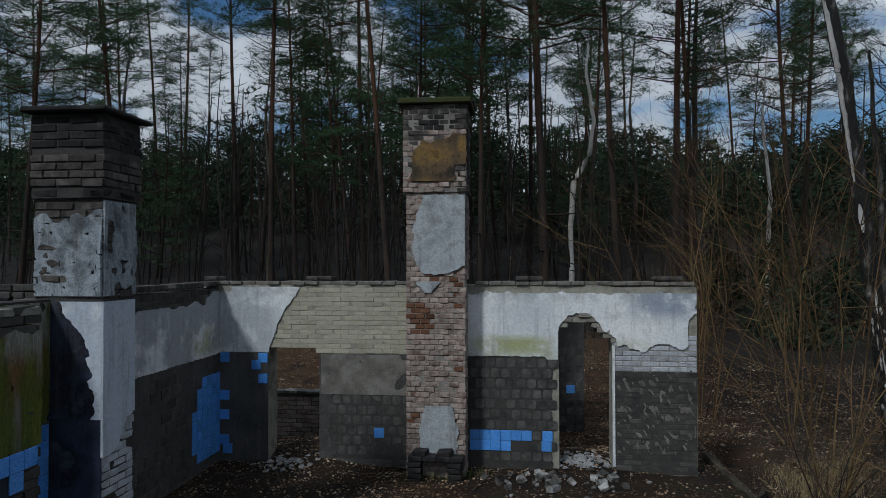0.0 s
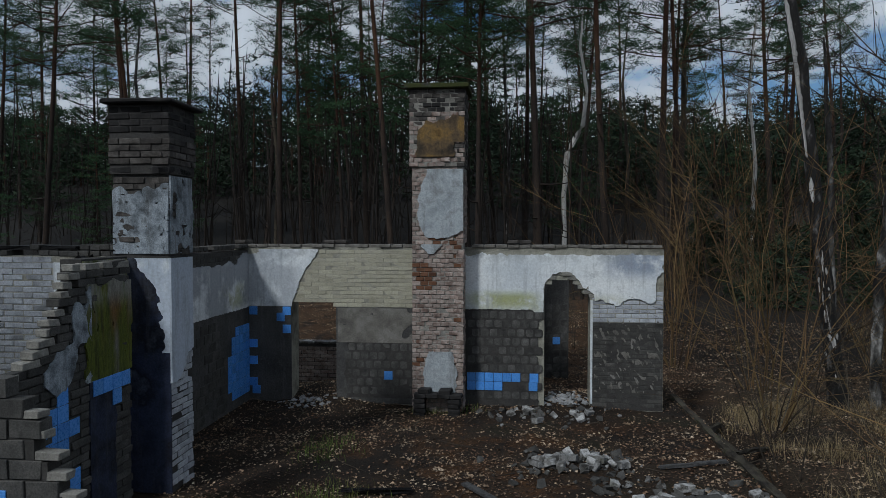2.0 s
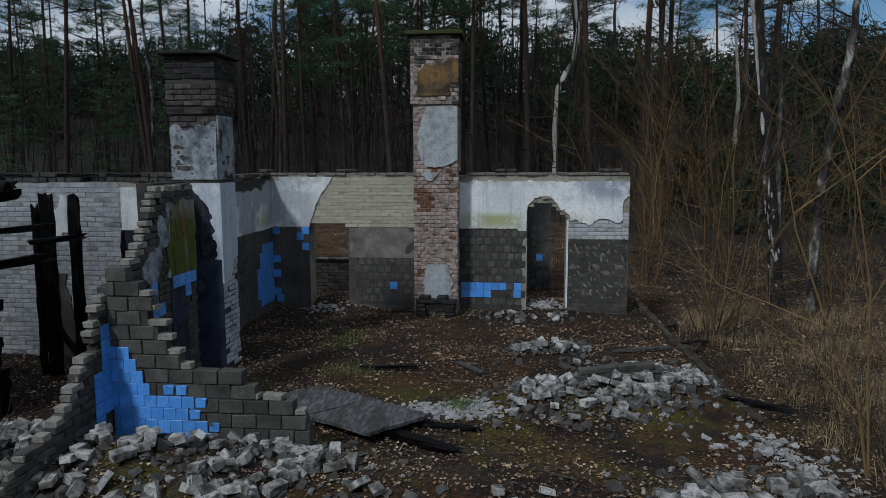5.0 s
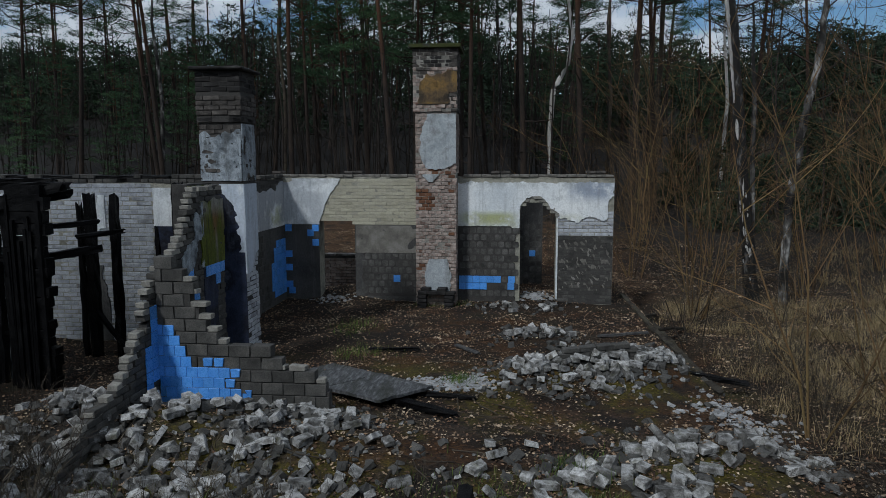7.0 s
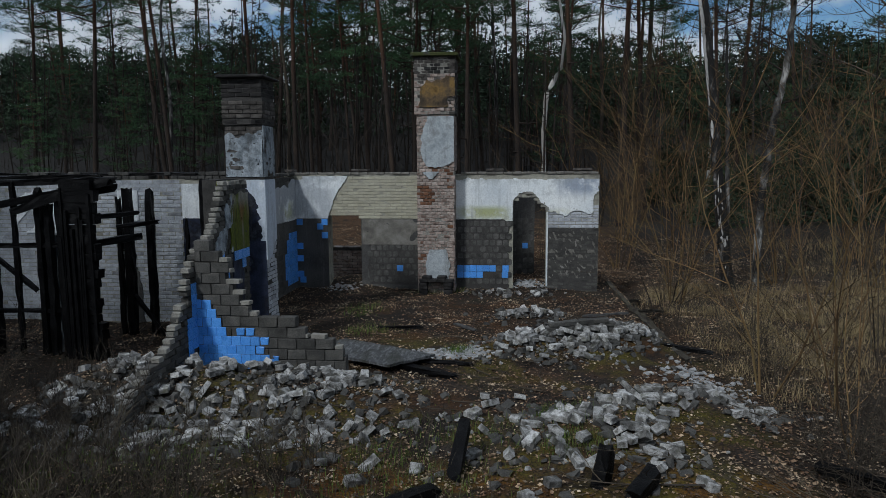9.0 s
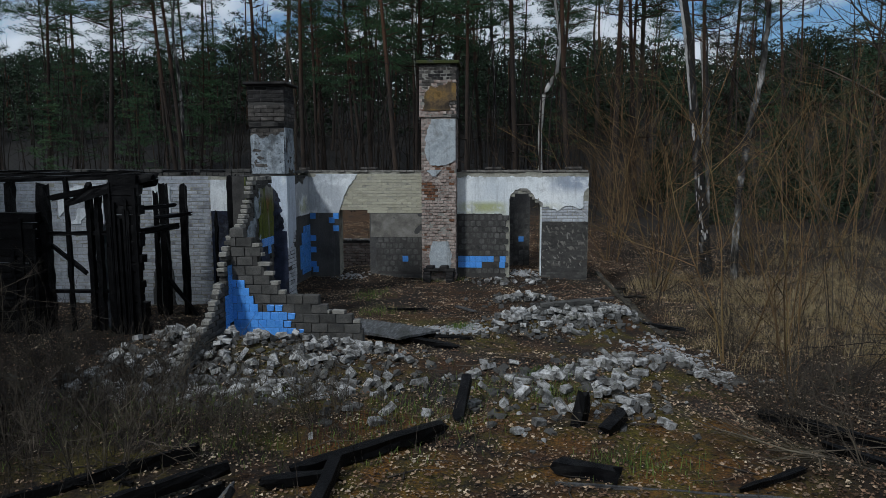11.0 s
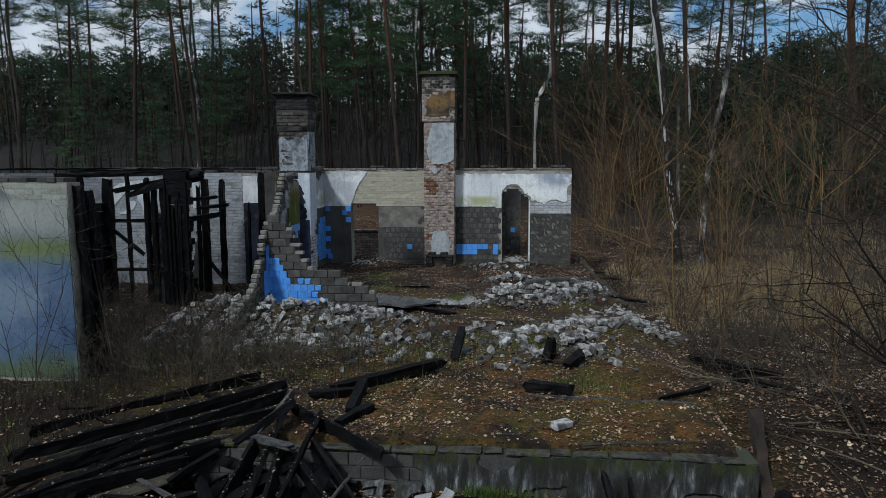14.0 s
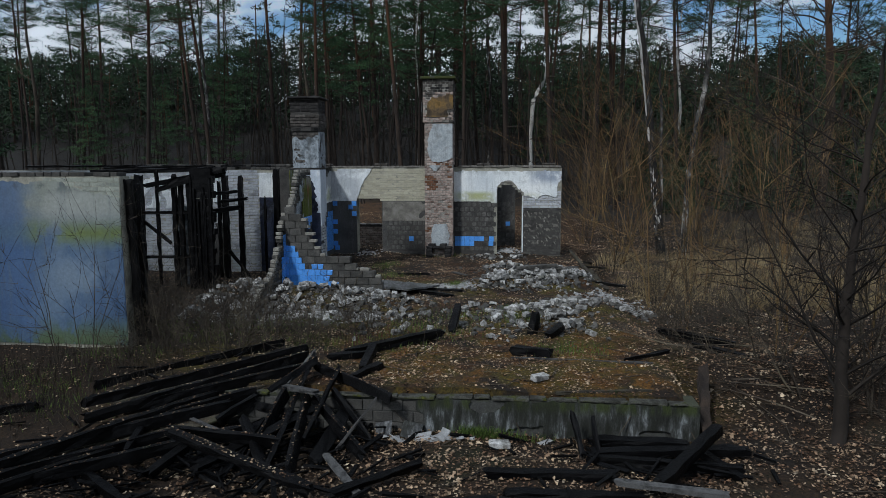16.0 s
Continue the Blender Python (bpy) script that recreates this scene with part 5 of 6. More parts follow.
# shards by the foundation
for k, (x, y, s, r) in enumerate(((0.86, -13.10, 0.13, 20), (0.5, -13.08, 0.10, -15))):
    me = chipped_block("shard", (s * 2, 0.03, s * 1.6), M["slab"], 0.006, 0.03, 60 + k)
    ob = new("plaster_shard", me)
    ob.matrix_basis = pose(x, y, -0.52 + s * 0.55, -35, r, r)
    tagged(ob, "broken grey-white plaster shard leaning on the foundation", "shard", "plaster shards")
for k, (x, y, s, r) in enumerate(((1.02, -13.2, 0.12, 10), (1.28, -13.18, 0.15, 70), (0.72, -13.26, 0.10, 130), (0.5, -13.2, 0.08, 20), (2.55, -13.15, 0.11, 40), (3.75, -13.12, 0.10, 80), (1.5, -13.24, 0.06, 30))):
    me = chipped_block("shard", (s * 1.5, s * 0.8, 0.014), M["snow"], 0.004, 0.035, 160 + k)
    ob = new("plaster_shard", me)
    ob.matrix_basis = pose(x, y, land(x, y) + 0.025, 6, -5, r)
    tagged(ob, "thin white plaster flake lying flat by the foundation", "shard", "plaster shards")
for k, (x, y, z) in enumerate(((1.97, -13.42, -0.46), (2.48, -12.45, 0.07), (-2.15, -9.4, 0.1))):
    me = chipped_block("brick", (0.25, 0.12, 0.075), M["brick_loose"], 0.01, 0.005, 70 + k)
    ob = new("loose_brick", me)
    ob.matrix_basis = pose(x, y, z, 4, 3, 12 + 30 * k)
    tagged(ob, "single pale grey brick lying on the ground", "brick", "rubble bricks")


# ---- leaves, grass, weeds ----
def build_litter():
    rng = np.random.default_rng(3)
    b = Build()
    n = 0
    while n < 210000:
        x, y = rng.uniform(-13, 14), rng.uniform(-30, 9)
        if rng.random() > math.exp(-max(0.0, -17 - y) / 3.0 - max(0.0, abs(x) - 8) / 2.0):
            continue
        if nz(x * 0.7, y * 0.7, 2) + 0.55 < rng.random() * 0.8:
            continue
        if x < -1.5 and y < -10.5 and rng.random() < 0.65:
            n += 1
            continue
        z = land(x, y) + 0.008 + rng.random() * 0.015
        s, a = 0.008 + 0.020 * rng.random() ** 1.6, rng.uniform(0, 6.28)
        c, d = math.cos(a) * s, math.sin(a) * s
        t1, t2 = rng.uniform(-0.5, 0.8) * s, rng.uniform(-0.5, 0.8) * s
        k = len(b.v)
        b.v += [(x - c, y - d, z), (x + d * 0.7, y - c * 0.7, z + t1), (x + c, y + d, z + 0.2 * s), (x - d * 0.7, y + c * 0.7, z + t2)]
        b.f.append((k, k + 1, k + 2, k + 3))
        n += 1
    n = 0
    while n < 44000:
        x, y = rng.uniform(-10.5, 12), rng.uniform(-27, 8.5)
        if rng.random() > math.exp(-max(0.0, -17 - y) / 3.0 - max(0.0, abs(x - 0.5) - 7.5) / 1.5):
            continue
        want = 0.4 if y > 1.2 else 1.3 if y < -12.9 else 1.3 if x > 4.3 and y < -7 else 0.38 if y < -8.5 else 0.14
        if x < -1.4 and y > -14:
            want *= 0.2
        if rng.random() > want * (0.6 + nz(x * 1.1, y * 1.1, 6)):
            continue
        z = land(x, y) + 0.012 + rng.random() * 0.02
        s, a = (0.011 + 0.021 * rng.random() ** 1.7) * (1.15 if y < -12.9 or x > 4.4 else 1.0), rng.uniform(0, 6.28)
        c, d = math.cos(a) * s, math.sin(a) * s
        t1, t2 = rng.uniform(-0.3, 1.0) * s, rng.uniform(-0.3, 1.0) * s
        k = len(b.v)
        b.v += [(x - c, y - d, z), (x - c * 0.2 + d * 0.62, y - d * 0.2 - c * 0.62, z + t1), (x + c, y + d, z + 0.35 * s), (x - c * 0.1 - d * 0.55, y - d * 0.1 + c * 0.55, z + t2), (x, y, z - 0.1 * s)]
        b.f += [(k, k + 1, k + 4), (k + 1, k + 2, k + 4), (k + 2, k + 3, k + 4), (k + 3, k, k + 4)]
        n += 1
    tagged(b.done("fallen_leaves", M["leaf"]), "dry beige and brown fallen leaves", "leaves", kind="stuff")


build_litter()


def build_flecks():
    """Ash and leaf crumbs lying along the tops of the burnt beams."""
    rng = random.Random(71)
    b = Build()
    tops = [(p, q, 0.035, 0.07) for p, q in LONG] + [(p, q, w / 2, 0.012 + h / 2) for p, q, w, h in FAN[:8] + UNDER * 3] + [((-1.57, -14.49, 0.0), (0.12, -15.00, -0.32), 0.05, 0.045)] * 3
    for p, q, w, h in tops:
        p, q = Vector(p), Vector(q)
        side = (q - p).cross(UP).normalized()
        for _ in range(int(26 * (q - p).length)):
            c = p.lerp(q, rng.random()) + side * rng.uniform(-w, w)
            s = 0.003 + 0.011 * rng.random() ** 2
            b.box((-s, -s * 0.6, -0.002), (s, s * 0.6, 0.003), 0.001, Matrix.Translation((c.x, c.y, c.z + h)) @ pose(0, 0, 0, rng.uniform(-12, 12), rng.uniform(-12, 12), rng.uniform(0, 360)))
    tagged(b.done("ash_flecks", M["leaf"]), "pale ash and leaf crumbs on the burnt beams", "debris", kind="stuff")


build_flecks()


def blades(name, label, material, n, spot, h0, h1, seed, width=0.006, lean=0.35):
    rng = random.Random(seed)
    b = Build()
    for _ in range(n):
        x, y = spot(rng)
        z = land(x, y) - 0.01
        h, a, l = rng.uniform(h0, h1), rng.uniform(0, 6.28), rng.uniform(0.05, lean)
        dx, dy = math.cos(a), math.sin(a)
        w = width
        k = len(b.v)
        b.v += [(x - dy * w, y + dx * w, z), (x + dy * w, y - dx * w, z), (x + dx * l * h * 0.4 + dy * w * 0.7, y + dy * l * h * 0.4 - dx * w * 0.7, z + h * 0.6), (x + dx * l * h * 0.4 - dy * w * 0.7, y + dy * l * h * 0.4 + dx * w * 0.7, z + h * 0.6), (x + dx * l * h, y + dy * l * h, z + h)]
        b.f += [(k, k + 1, k + 2, k + 3), (k + 3, k + 2, k + 4)]
    tagged(b.done(name, material), label, "grass", kind="stuff")


def around(spots):
    def f(rng):
        x, y, rx, ry = rng.choice(spots)
        return rng.gauss(x, rx), rng.gauss(y, ry)
    return f


rg = random.Random(15)
clumps = [(rg.uniform(4.9, 10.5), rg.uniform(-7.0, 1.5), 0.2, 0.2) for _ in range(190)] + [(rg.uniform(9.5, 17.0), rg.uniform(-8.0, 8.0), 0.3, 0.3) for _ in range(110)]
blades("dry_grass", "pale dry straw-coloured grass in tussocks", M["straw"], 27000, around(clumps), 0.06, 0.34, 5, 0.0032, 1.6)
blades("green_grass", "small tufts of green grass", M["grass"], 8200, around([(-4.8, -12.6, 0.5, 0.2), (-5.6, -12.4, 0.5, 0.2), (-4.0, -12.9, 0.4, 0.3), (-3.3, -9.9, 0.5, 0.3), (-3.9, -11.6, 0.4, 0.2), (-2.6, -9.6, 0.5, 0.3), (-2.2, -9.9, 0.5, 0.3), (-3.2, -10.6, 0.5, 0.3), (0.2, -10.6, 0.5, 0.4), (-1.2, -10.8, 0.4, 0.3), (1.68, -13.06, 0.12, 0.05), (1.68, -13.06, 0.12, 0.05), (1.3, -8.9, 0.5, 0.3), (-1.6, -9.6, 0.6, 0.3), (0.9, -10.0, 0.5, 0.3), (-1.4, -2.6, 0.2, 0.3), (-0.9, -4.2, 0.25, 0.2), (2.2, -8.3, 0.15, 0.2), (2.0, -13.08, 0.3, 0.03), (-2.9, -10.2, 0.7, 0.4), (0.4, -9.6, 0.3, 0.3), (2.3, -9.2, 0.2, 0.15), (0.0, -0.4, 0.3, 0.1), (2.9, -10.9, 0.3, 0.2), (0.8, -5.6, 0.12, 0.1)]), 0.04, 0.15, 6, 0.0035, 1.0)
blades("weed_stalks", "thin dry brown weed stalks", M["twig_grey"], 4200, around([(-3.6, -12.0, 0.9, 0.5), (-4.6, -13.2, 0.7, 0.6), (-2.2, -10.2, 0.8, 0.5), (-2.6, -10.6, 1.3, 0.6), (-3.8, -9.8, 0.8, 0.9), (-0.2, -10.0, 0.9, 0.7), (-4.6, -8.6, 0.6, 1.2), (-5.0, -12.4, 0.9, 0.4), (5.6, -8.0, 0.6, 2.0)]), 0.08, 0.5, 7, 0.003, 1.1)


# ---- trees ----
def bent_line(rng, base, height, lean=0.0, wave=0.12, n=9):
    ax, ay = rng.uniform(-lean, lean), rng.uniform(-lean, lean)
    p1, p2 = rng.uniform(0, 6), rng.uniform(0, 6)
    return [Vector(base) + Vector((ax * t * height + wave * math.sin(3 * t + p1) * t, ay * t * height + wave * math.sin(2.6 * t + p2) * t, t * height)) for t in [i / n for i in range(n + 1)]]


def tufts(b, centres, rng, size, n=8, width=0.10):
    """Bunches of needles: thin pointed triangles about each centre."""
    c = np.repeat(np.array(centres), n, axis=0)
    c = c + rng.normal(size=c.shape) * size * np.array((0.55, 0.55, 0.28))
    d = rng.normal(size=(len(c), 3))
    d[:, 2] = d[:, 2] * 0.55 + 0.25
    d /= np.linalg.norm(d, axis=1)[:, None]
    ln = size * rng.uniform(0.6, 1.2, len(c))[:, None]
    s = np.cross(d, rng.normal(size=(len(c), 3)))
    s /= np.linalg.norm(s, axis=1)[:, None]
    p = np.stack([c - s * ln * width, c + s * ln * width, c + d * ln], axis=1).reshape(-1, 3)
    k = len(b.v)
    b.v += [tuple(q) for q in p]
    b.f += [(k + 3 * i, k + 3 * i + 1, k + 3 * i + 2) for i in range(len(c))]


def make_pine(seed, height, crown_from, radius):
    rng, nr = random.Random(seed), np.random.default_rng(seed)
    root = tagged(new("pine_tree"), "tall dark pine with a thin bare trunk", "tree", "pines")
    line = bent_line(rng, (0, 0, -0.3), height, 0.03, 0.25)
    trunk, crown = Build(), Build()
    trunk.tube(line, [radius * (1 - 0.8 * i / 9) for i in range(10)], 7)

    def on(t):
        k = min(8, int(t * 9))
        return line[k].lerp(line[k + 1], t * 9 - k)

    centres = []
    for k in range(58):
        t = rng.uniform(0.12, 0.99) if k < 14 else crown_from + (0.99 - crown_from) * (k - 14) / 44
        dead = t < crown_from
        p, a = on(t), rng.uniform(0, 6.28)
        ln = rng.uniform(0.5, 1.3) if dead else rng.uniform(1.0, 2.6) * (1.15 - 0.75 * (t - crown_from) / (1 - crown_from))
        rise = rng.uniform(-0.1, 0.35)
        pts = [p + Vector((math.cos(a), math.sin(a), 0)) * ln * s + Vector((0, 0, rise * ln * s + (0.18 * ln * s * s))) + Vector([rng.uniform(-.06, .06) for _ in range(3)]) for s in (0, 0.35, 0.7, 1.0)]
        trunk.tube(pts, [0.035 * (1 - 0.6 * t), 0.024, 0.015, 0.006], 4, False)
        if not dead:
            for _ in range(int(1.0 + ln * 1.5)):
                s = rng.uniform(0.35, 1.05)
                q = pts[0].lerp(pts[3], s) + Vector((rng.gauss(0, 0.2), rng.gauss(0, 0.2), rng.gauss(0.05, 0.05)))
                for _ in range(7):
                    centres.append(tuple(q + Vector((rng.gauss(0, 0.25), rng.gauss(0, 0.25), rng.gauss(0.0, 0.06)))))
    for _ in range(14):
        centres.append(tuple(on(0.99) + Vector([rng.gauss(0, 0.25) for _ in range(3)])))
    tufts(crown, centres, nr, 0.18, 10, 0.09)
    trunk.done("trunk", M["pine_bark"], root, smooth=True)
    crown.done("crown", M["needles"], root)
    return root


def plant(kinds, spots, rng, lo=0.85, hi=1.15):
    used = set()
    for x, y in spots:
        k = rng.randrange(len(kinds))
        m = pose(x, y, land(x, y), rng.uniform(-3.5, 3.5), rng.uniform(-3.5, 3.5), rng.uniform(0, 360))
        s = rng.uniform(lo, hi)
        if k not in used:
            used.add(k)
            kinds[k].matrix_basis = m @ Matrix.Diagonal((s, s, s, 1))
        else:
            ob = copy_thing(kinds[k], m)
            ob.scale = (s, s, s)


def spread(rng, n, gap, x0, x1, y0, y1, ok, taken):
    out = []
    for _ in range(n * 40):
        if len(out) >= n:
            break
        x, y = rng.uniform(x0, x1), rng.uniform(y0, y1)
        if ok(x, y) and all((x - a) ** 2 + (y - c) ** 2 > gap * gap for a, c in taken):
            out.append((x, y))
            taken.append((x, y))
    return out


def clear(x, y):
    if -24 < x < -8 and y < 15:
        return False
    if x > 6.5 and y < 45 and (x * 7.3) % 1 > 0.2:
        return False
    return not (-12.5 < x < 6.5 and y < 9) and not (6.5 <= x < 10.5 and y < 5) and abs(math.atan2(x - 1.5, y + 16)) < 0.95


rt = random.Random(21)
FIXED = [(-8.8, 21.4), (-6.3, 22.0), (-15.8, 11.3), (-13.6, 14.0), (7.5, 17.5), (10.5, 14.5), (-4.5, 27.0), (-1.5, 24.5), (-7.6, 28.0), (-2.9, 32.0), (1.6, 28.0)]
taken = list(FIXED) + [(3.4, 19.3), (6.6, 1.2), (9.8, 8.0)]
pines = [make_pine(s, h, c, r) for s, h, c, r in ((1, 19, 0.52, 0.13), (2, 17, 0.46, 0.11), (3, 21, 0.58, 0.14), (4, 15, 0.40, 0.10), (5, 18, 0.54, 0.12), (6, 12, 0.16, 0.09))]
near_pines = FIXED + spread(rt, 52, 2.1, -32, 26, 9.5, 32, clear, taken) + spread(rt, 42, 2.6, -48, 44, 30, 58, clear, taken)
near_pines = [p for p in near_pines if p[0] > -9 or p in FIXED or (p[0] * 5.7) % 1 < 0.6]
plant(pines[:5], near_pines, rt)
young = spread(rt, 9, 3.0, -30, 5, 16, 34, clear, taken)
plant(pines[5:], young, rt, 0.5, 0.8)


def build_far_wood():
    rng, nr = random.Random(31), np.random.default_rng(31)
    stems, leaves = Build(), Build()
    for _ in range(420):
        y = rng.uniform(40, 95)
        x = rng.uniform(-0.85, 0.75) * (y + 18) + 1
        z, h = land(x, y), rng.uniform(3.5, 8)
        if -0.42 < x / (y + 10) < -0.02:
            h *= 1.55
        stems.tube([(x, y, z - 0.5), (x + rng.uniform(-.4, .4), y, z + h)], [0.16, 0.05], 4, False)
        cs = [(x + rng.gauss(0, 1.1), y + rng.gauss(0, 1.1), z + h * rng.uniform(0.05, 1.02)) for _ in range(60)]
        tufts(leaves, cs, nr, 0.48, 14, 0.16)
    for _ in range(85):
        x, y = rng.uniform(7.5, 32), rng.uniform(9, 27)
        if x < 6.5 + 0.12 * y:
            continue
        z, h = land(x, y), rng.uniform(2.0, 4.0)
        stems.tube([(x, y, z - 0.5), (x + rng.uniform(-.3, .3), y, z + h)], [0.08, 0.02], 4, False)
        cs = []
        for _ in range(120):
            t = rng.random() ** 1.3
            w, a = 1.25 * (1.05 - t) * math.sqrt(rng.random()), rng.uniform(0, 6.28)
            cs.append((x + w * math.cos(a), y + w * math.sin(a), z + h * t))
        tufts(leaves, cs, nr, 0.26, 13, 0.14)
    tagged(stems.done("far_trunks", M["pine_bark"]), "dark trunks of the distant wood", "wood", kind="stuff")
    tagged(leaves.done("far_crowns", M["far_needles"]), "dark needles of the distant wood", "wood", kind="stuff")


build_far_wood()


def saplings(b, rng, x, y, h, r, shoots):
    """A thin bare stem with side shoots."""
    line = bent_line(rng, (x, y, land(x, y) - 0.2), h, 0.11, 0.5, 4)
    b.tube(line, [r, r * 0.8, r * 0.6, r * 0.45, r * 0.2], 4, False)
    for _ in range(shoots):
        t = rng.uniform(0.15, 0.95)
        k = min(3, int(t * 4))
        p = line[k].lerp(line[k + 1], t * 4 - k)
        a, ln = rng.uniform(0, 6.28), rng.uniform(0.3, 1.2)
        q = p + Vector((math.cos(a) * ln, math.sin(a) * ln, ln * rng.uniform(0.2, 1.3)))
        b.tube([p, p.lerp(q, 0.5) + Vector((0, 0, -0.05)), q], [r * 0.4, r * 0.3, r * 0.12], 3, False)


def build_undergrowth():
    rng = random.Random(41)
    grey, brown = Build(), Build()
    for _ in range(560):
        x, y = rng.uniform(-34, 26), rng.uniform(6, 34)
        if clear(x, y):
            h = rng.uniform(3.5, 10)
            saplings(grey, rng, x, y, h, h * rng.uniform(0.004, 0.0075), 9)
    for _ in range(45):
        x, y = rng.uniform(4.5, 26), rng.uniform(3, 26)
        if math.atan2(x - 1.5, y + 16) < 0.8 and x > 5.4 - 0.1 * y:
            h = rng.uniform(2.5, 6.5)
            saplings(brown, rng, x, y, h, h * rng.uniform(0.0035, 0.0055), 16)
    tagged(grey.done("undergrowth", M["twig_dark"]), "thin bare saplings under the pines", "undergrowth", kind="stuff")
    tagged(brown.done("undergrowth", M["twig"]), "dense reddish brown leafless saplings", "undergrowth", kind="stuff")


build_undergrowth()


def grow(b, rng, p, d, ln, r, depth):
    """A bare branch with its side shoots."""
    n = 4 if depth > 1 else 3
    pts, q, w = [p], p, d.normalized()
    for _ in range(n):
        w = (w + Vector([rng.gauss(0, 0.13) for _ in range(3)]) + Vector((0, 0, 0.05))).normalized()
        q = q + w * ln / n
        pts.append(q)
    b.tube(pts, [r * (1 - 0.75 * i / n) for i in range(n + 1)], 4 if depth > 1 else 3, False)
    if depth == 0:
        return
    for k in range(rng.randint(5, 7) if depth > 1 else rng.randint(3, 5)):
        t = rng.uniform(0.15, 1.0)
        i = min(n - 1, int(t * n))
        s = pts[i].lerp(pts[i + 1], t * n - i)
        side = (w + Vector([rng.gauss(0, 0.55) for _ in range(3)])).normalized()
        grow(b, rng, s, side, ln * rng.uniform(0.35, 0.62), max(0.0038, r * 0.42), depth - 1)


def make_bush(seed, stems, height, material, spread_, label, r=0.0125):
    rng = random.Random(seed)
    root = tagged(new("bare_bush"), label, "bush", "bushes")
    for _ in range(stems):
        b = Build()
        a, s = rng.uniform(0, 6.28), rng.uniform(0.1, spread_)
        grow(b, rng, Vector((math.cos(a) * 0.15, math.sin(a) * 0.15, -0.1)), Vector((math.cos(a) * s, math.sin(a) * s, 1)), height * rng.uniform(0.65, 1.1), r, 2)
        b.done("stem", material, root)
    return root


bushes = [make_bush(1, 10, 4.4, M["twig"], 0.55, "bare brown leafless shrub with many stems"), make_bush(2, 11, 3.6, M["twig"], 0.6, "bare brown leafless shrub with many stems"), make_bush(3, 9, 5.0, M["twig"], 0.45, "bare brown leafless shrub with many stems")]
bush_spots = [(5.36, -0.1), (4.9, 4.6), (6.0, 2.6), (5.4, 7.6), (8.6, 2.4), (7.2, 5.6), (10.8, 1.5), (12.5, -1.5), (11.8, 5.2), (13.6, -5.0)]
plant(bushes, bush_spots, random.Random(5), 0.8, 1.15)
greys = [make_bush(11, 3, 2.6, M["twig_grey"], 0.25, "thin grey leafless sapling", 0.012), make_bush(12, 2, 2.0, M["twig_grey"], 0.3, "thin grey leafless sapling", 0.010)]
plant(greys, [(4.75, -2.3), (5.5, -7.6), (6.4, -7.4), (6.9, -9.5), (5.9, -11.0), (7.6, -10.6), (8.2, -8.4), (-4.6, -11.75), (-4.1, -11.9), (-3.2, -11.4), (-4.9, -9.6), (7.0, -12.0), (8.2, -12.4), (6.6, -5.0), (8.0, -4.0), (-5.6, -8.5), (2.6, 5.0), (3.1, 6.6), (-2.4, 5.2), (-1.9, 6.8), (-3.0, 4.0), (2.7, 3.9), (7.2, -14.2), (6.2, -3.0), (8.8, -3.0), (9.6, -6.0), (5.77, -3.0), (7.4, -6.2), (9.0, -8.8), (5.3, -9.6)], random.Random(6), 0.6, 1.1)
thicket = [make_bush(21, 6, 2.0, M["twig_grey"], 1.3, "low tangled leafless thicket", 0.012), make_bush(22, 6, 1.7, M["twig_grey"], 1.5, "low tangled leafless thicket", 0.012)]
poles = [make_bush(13, 4, 4.2, M["twig_grey"], 0.28, "slender dark leafless sapling clump", 0.016), make_bush(14, 3, 3.6, M["twig"], 0.22, "slender brown leafless sapling clump", 0.015)]
plant(poles, [(5.4, -8.6), (5.9, -7.2), (6.6, -9.2), (6.2, -10.4), (7.2, -8.6), (7.4, -10.8), (8.0, -9.6), (6.9, -12.2), (5.2, -6.4), (6.4, -5.2), (8.6, -7.0), (9.4, -9.4), (7.6, -4.6)], random.Random(16), 0.7, 1.15)
low = make_bush(23, 14, 0.95, M["twig_grey"], 0.7, "low clump of dry brown weeds", 0.006)
plant([low], [(-3.1, -11.4), (-3.7, -11.0), (-2.6, -10.8), (-3.4, -12.0), (-2.2, -11.6), (-3.0, -10.1), (-4.0, -10.6), (-1.9, -10.6), (-2.9, -9.4), (-4.2, -9.2), (-1.2, -10.9), (-0.4, -10.2), (-5.2, -8.2), (5.4, -6.0), (5.7, -4.2), (6.3, -7.9), (4.9, -9.4)], random.Random(12), 0.6, 1.1)
plant(thicket, [(5.3, -10.6), (6.2, -12.0), (7.6, -11.6), (6.9, -13.4), (5.0, -0.6), (8.0, -12.8), (9.2, -11.4), (7.4, -12.6)], random.Random(8), 0.7, 1.25)


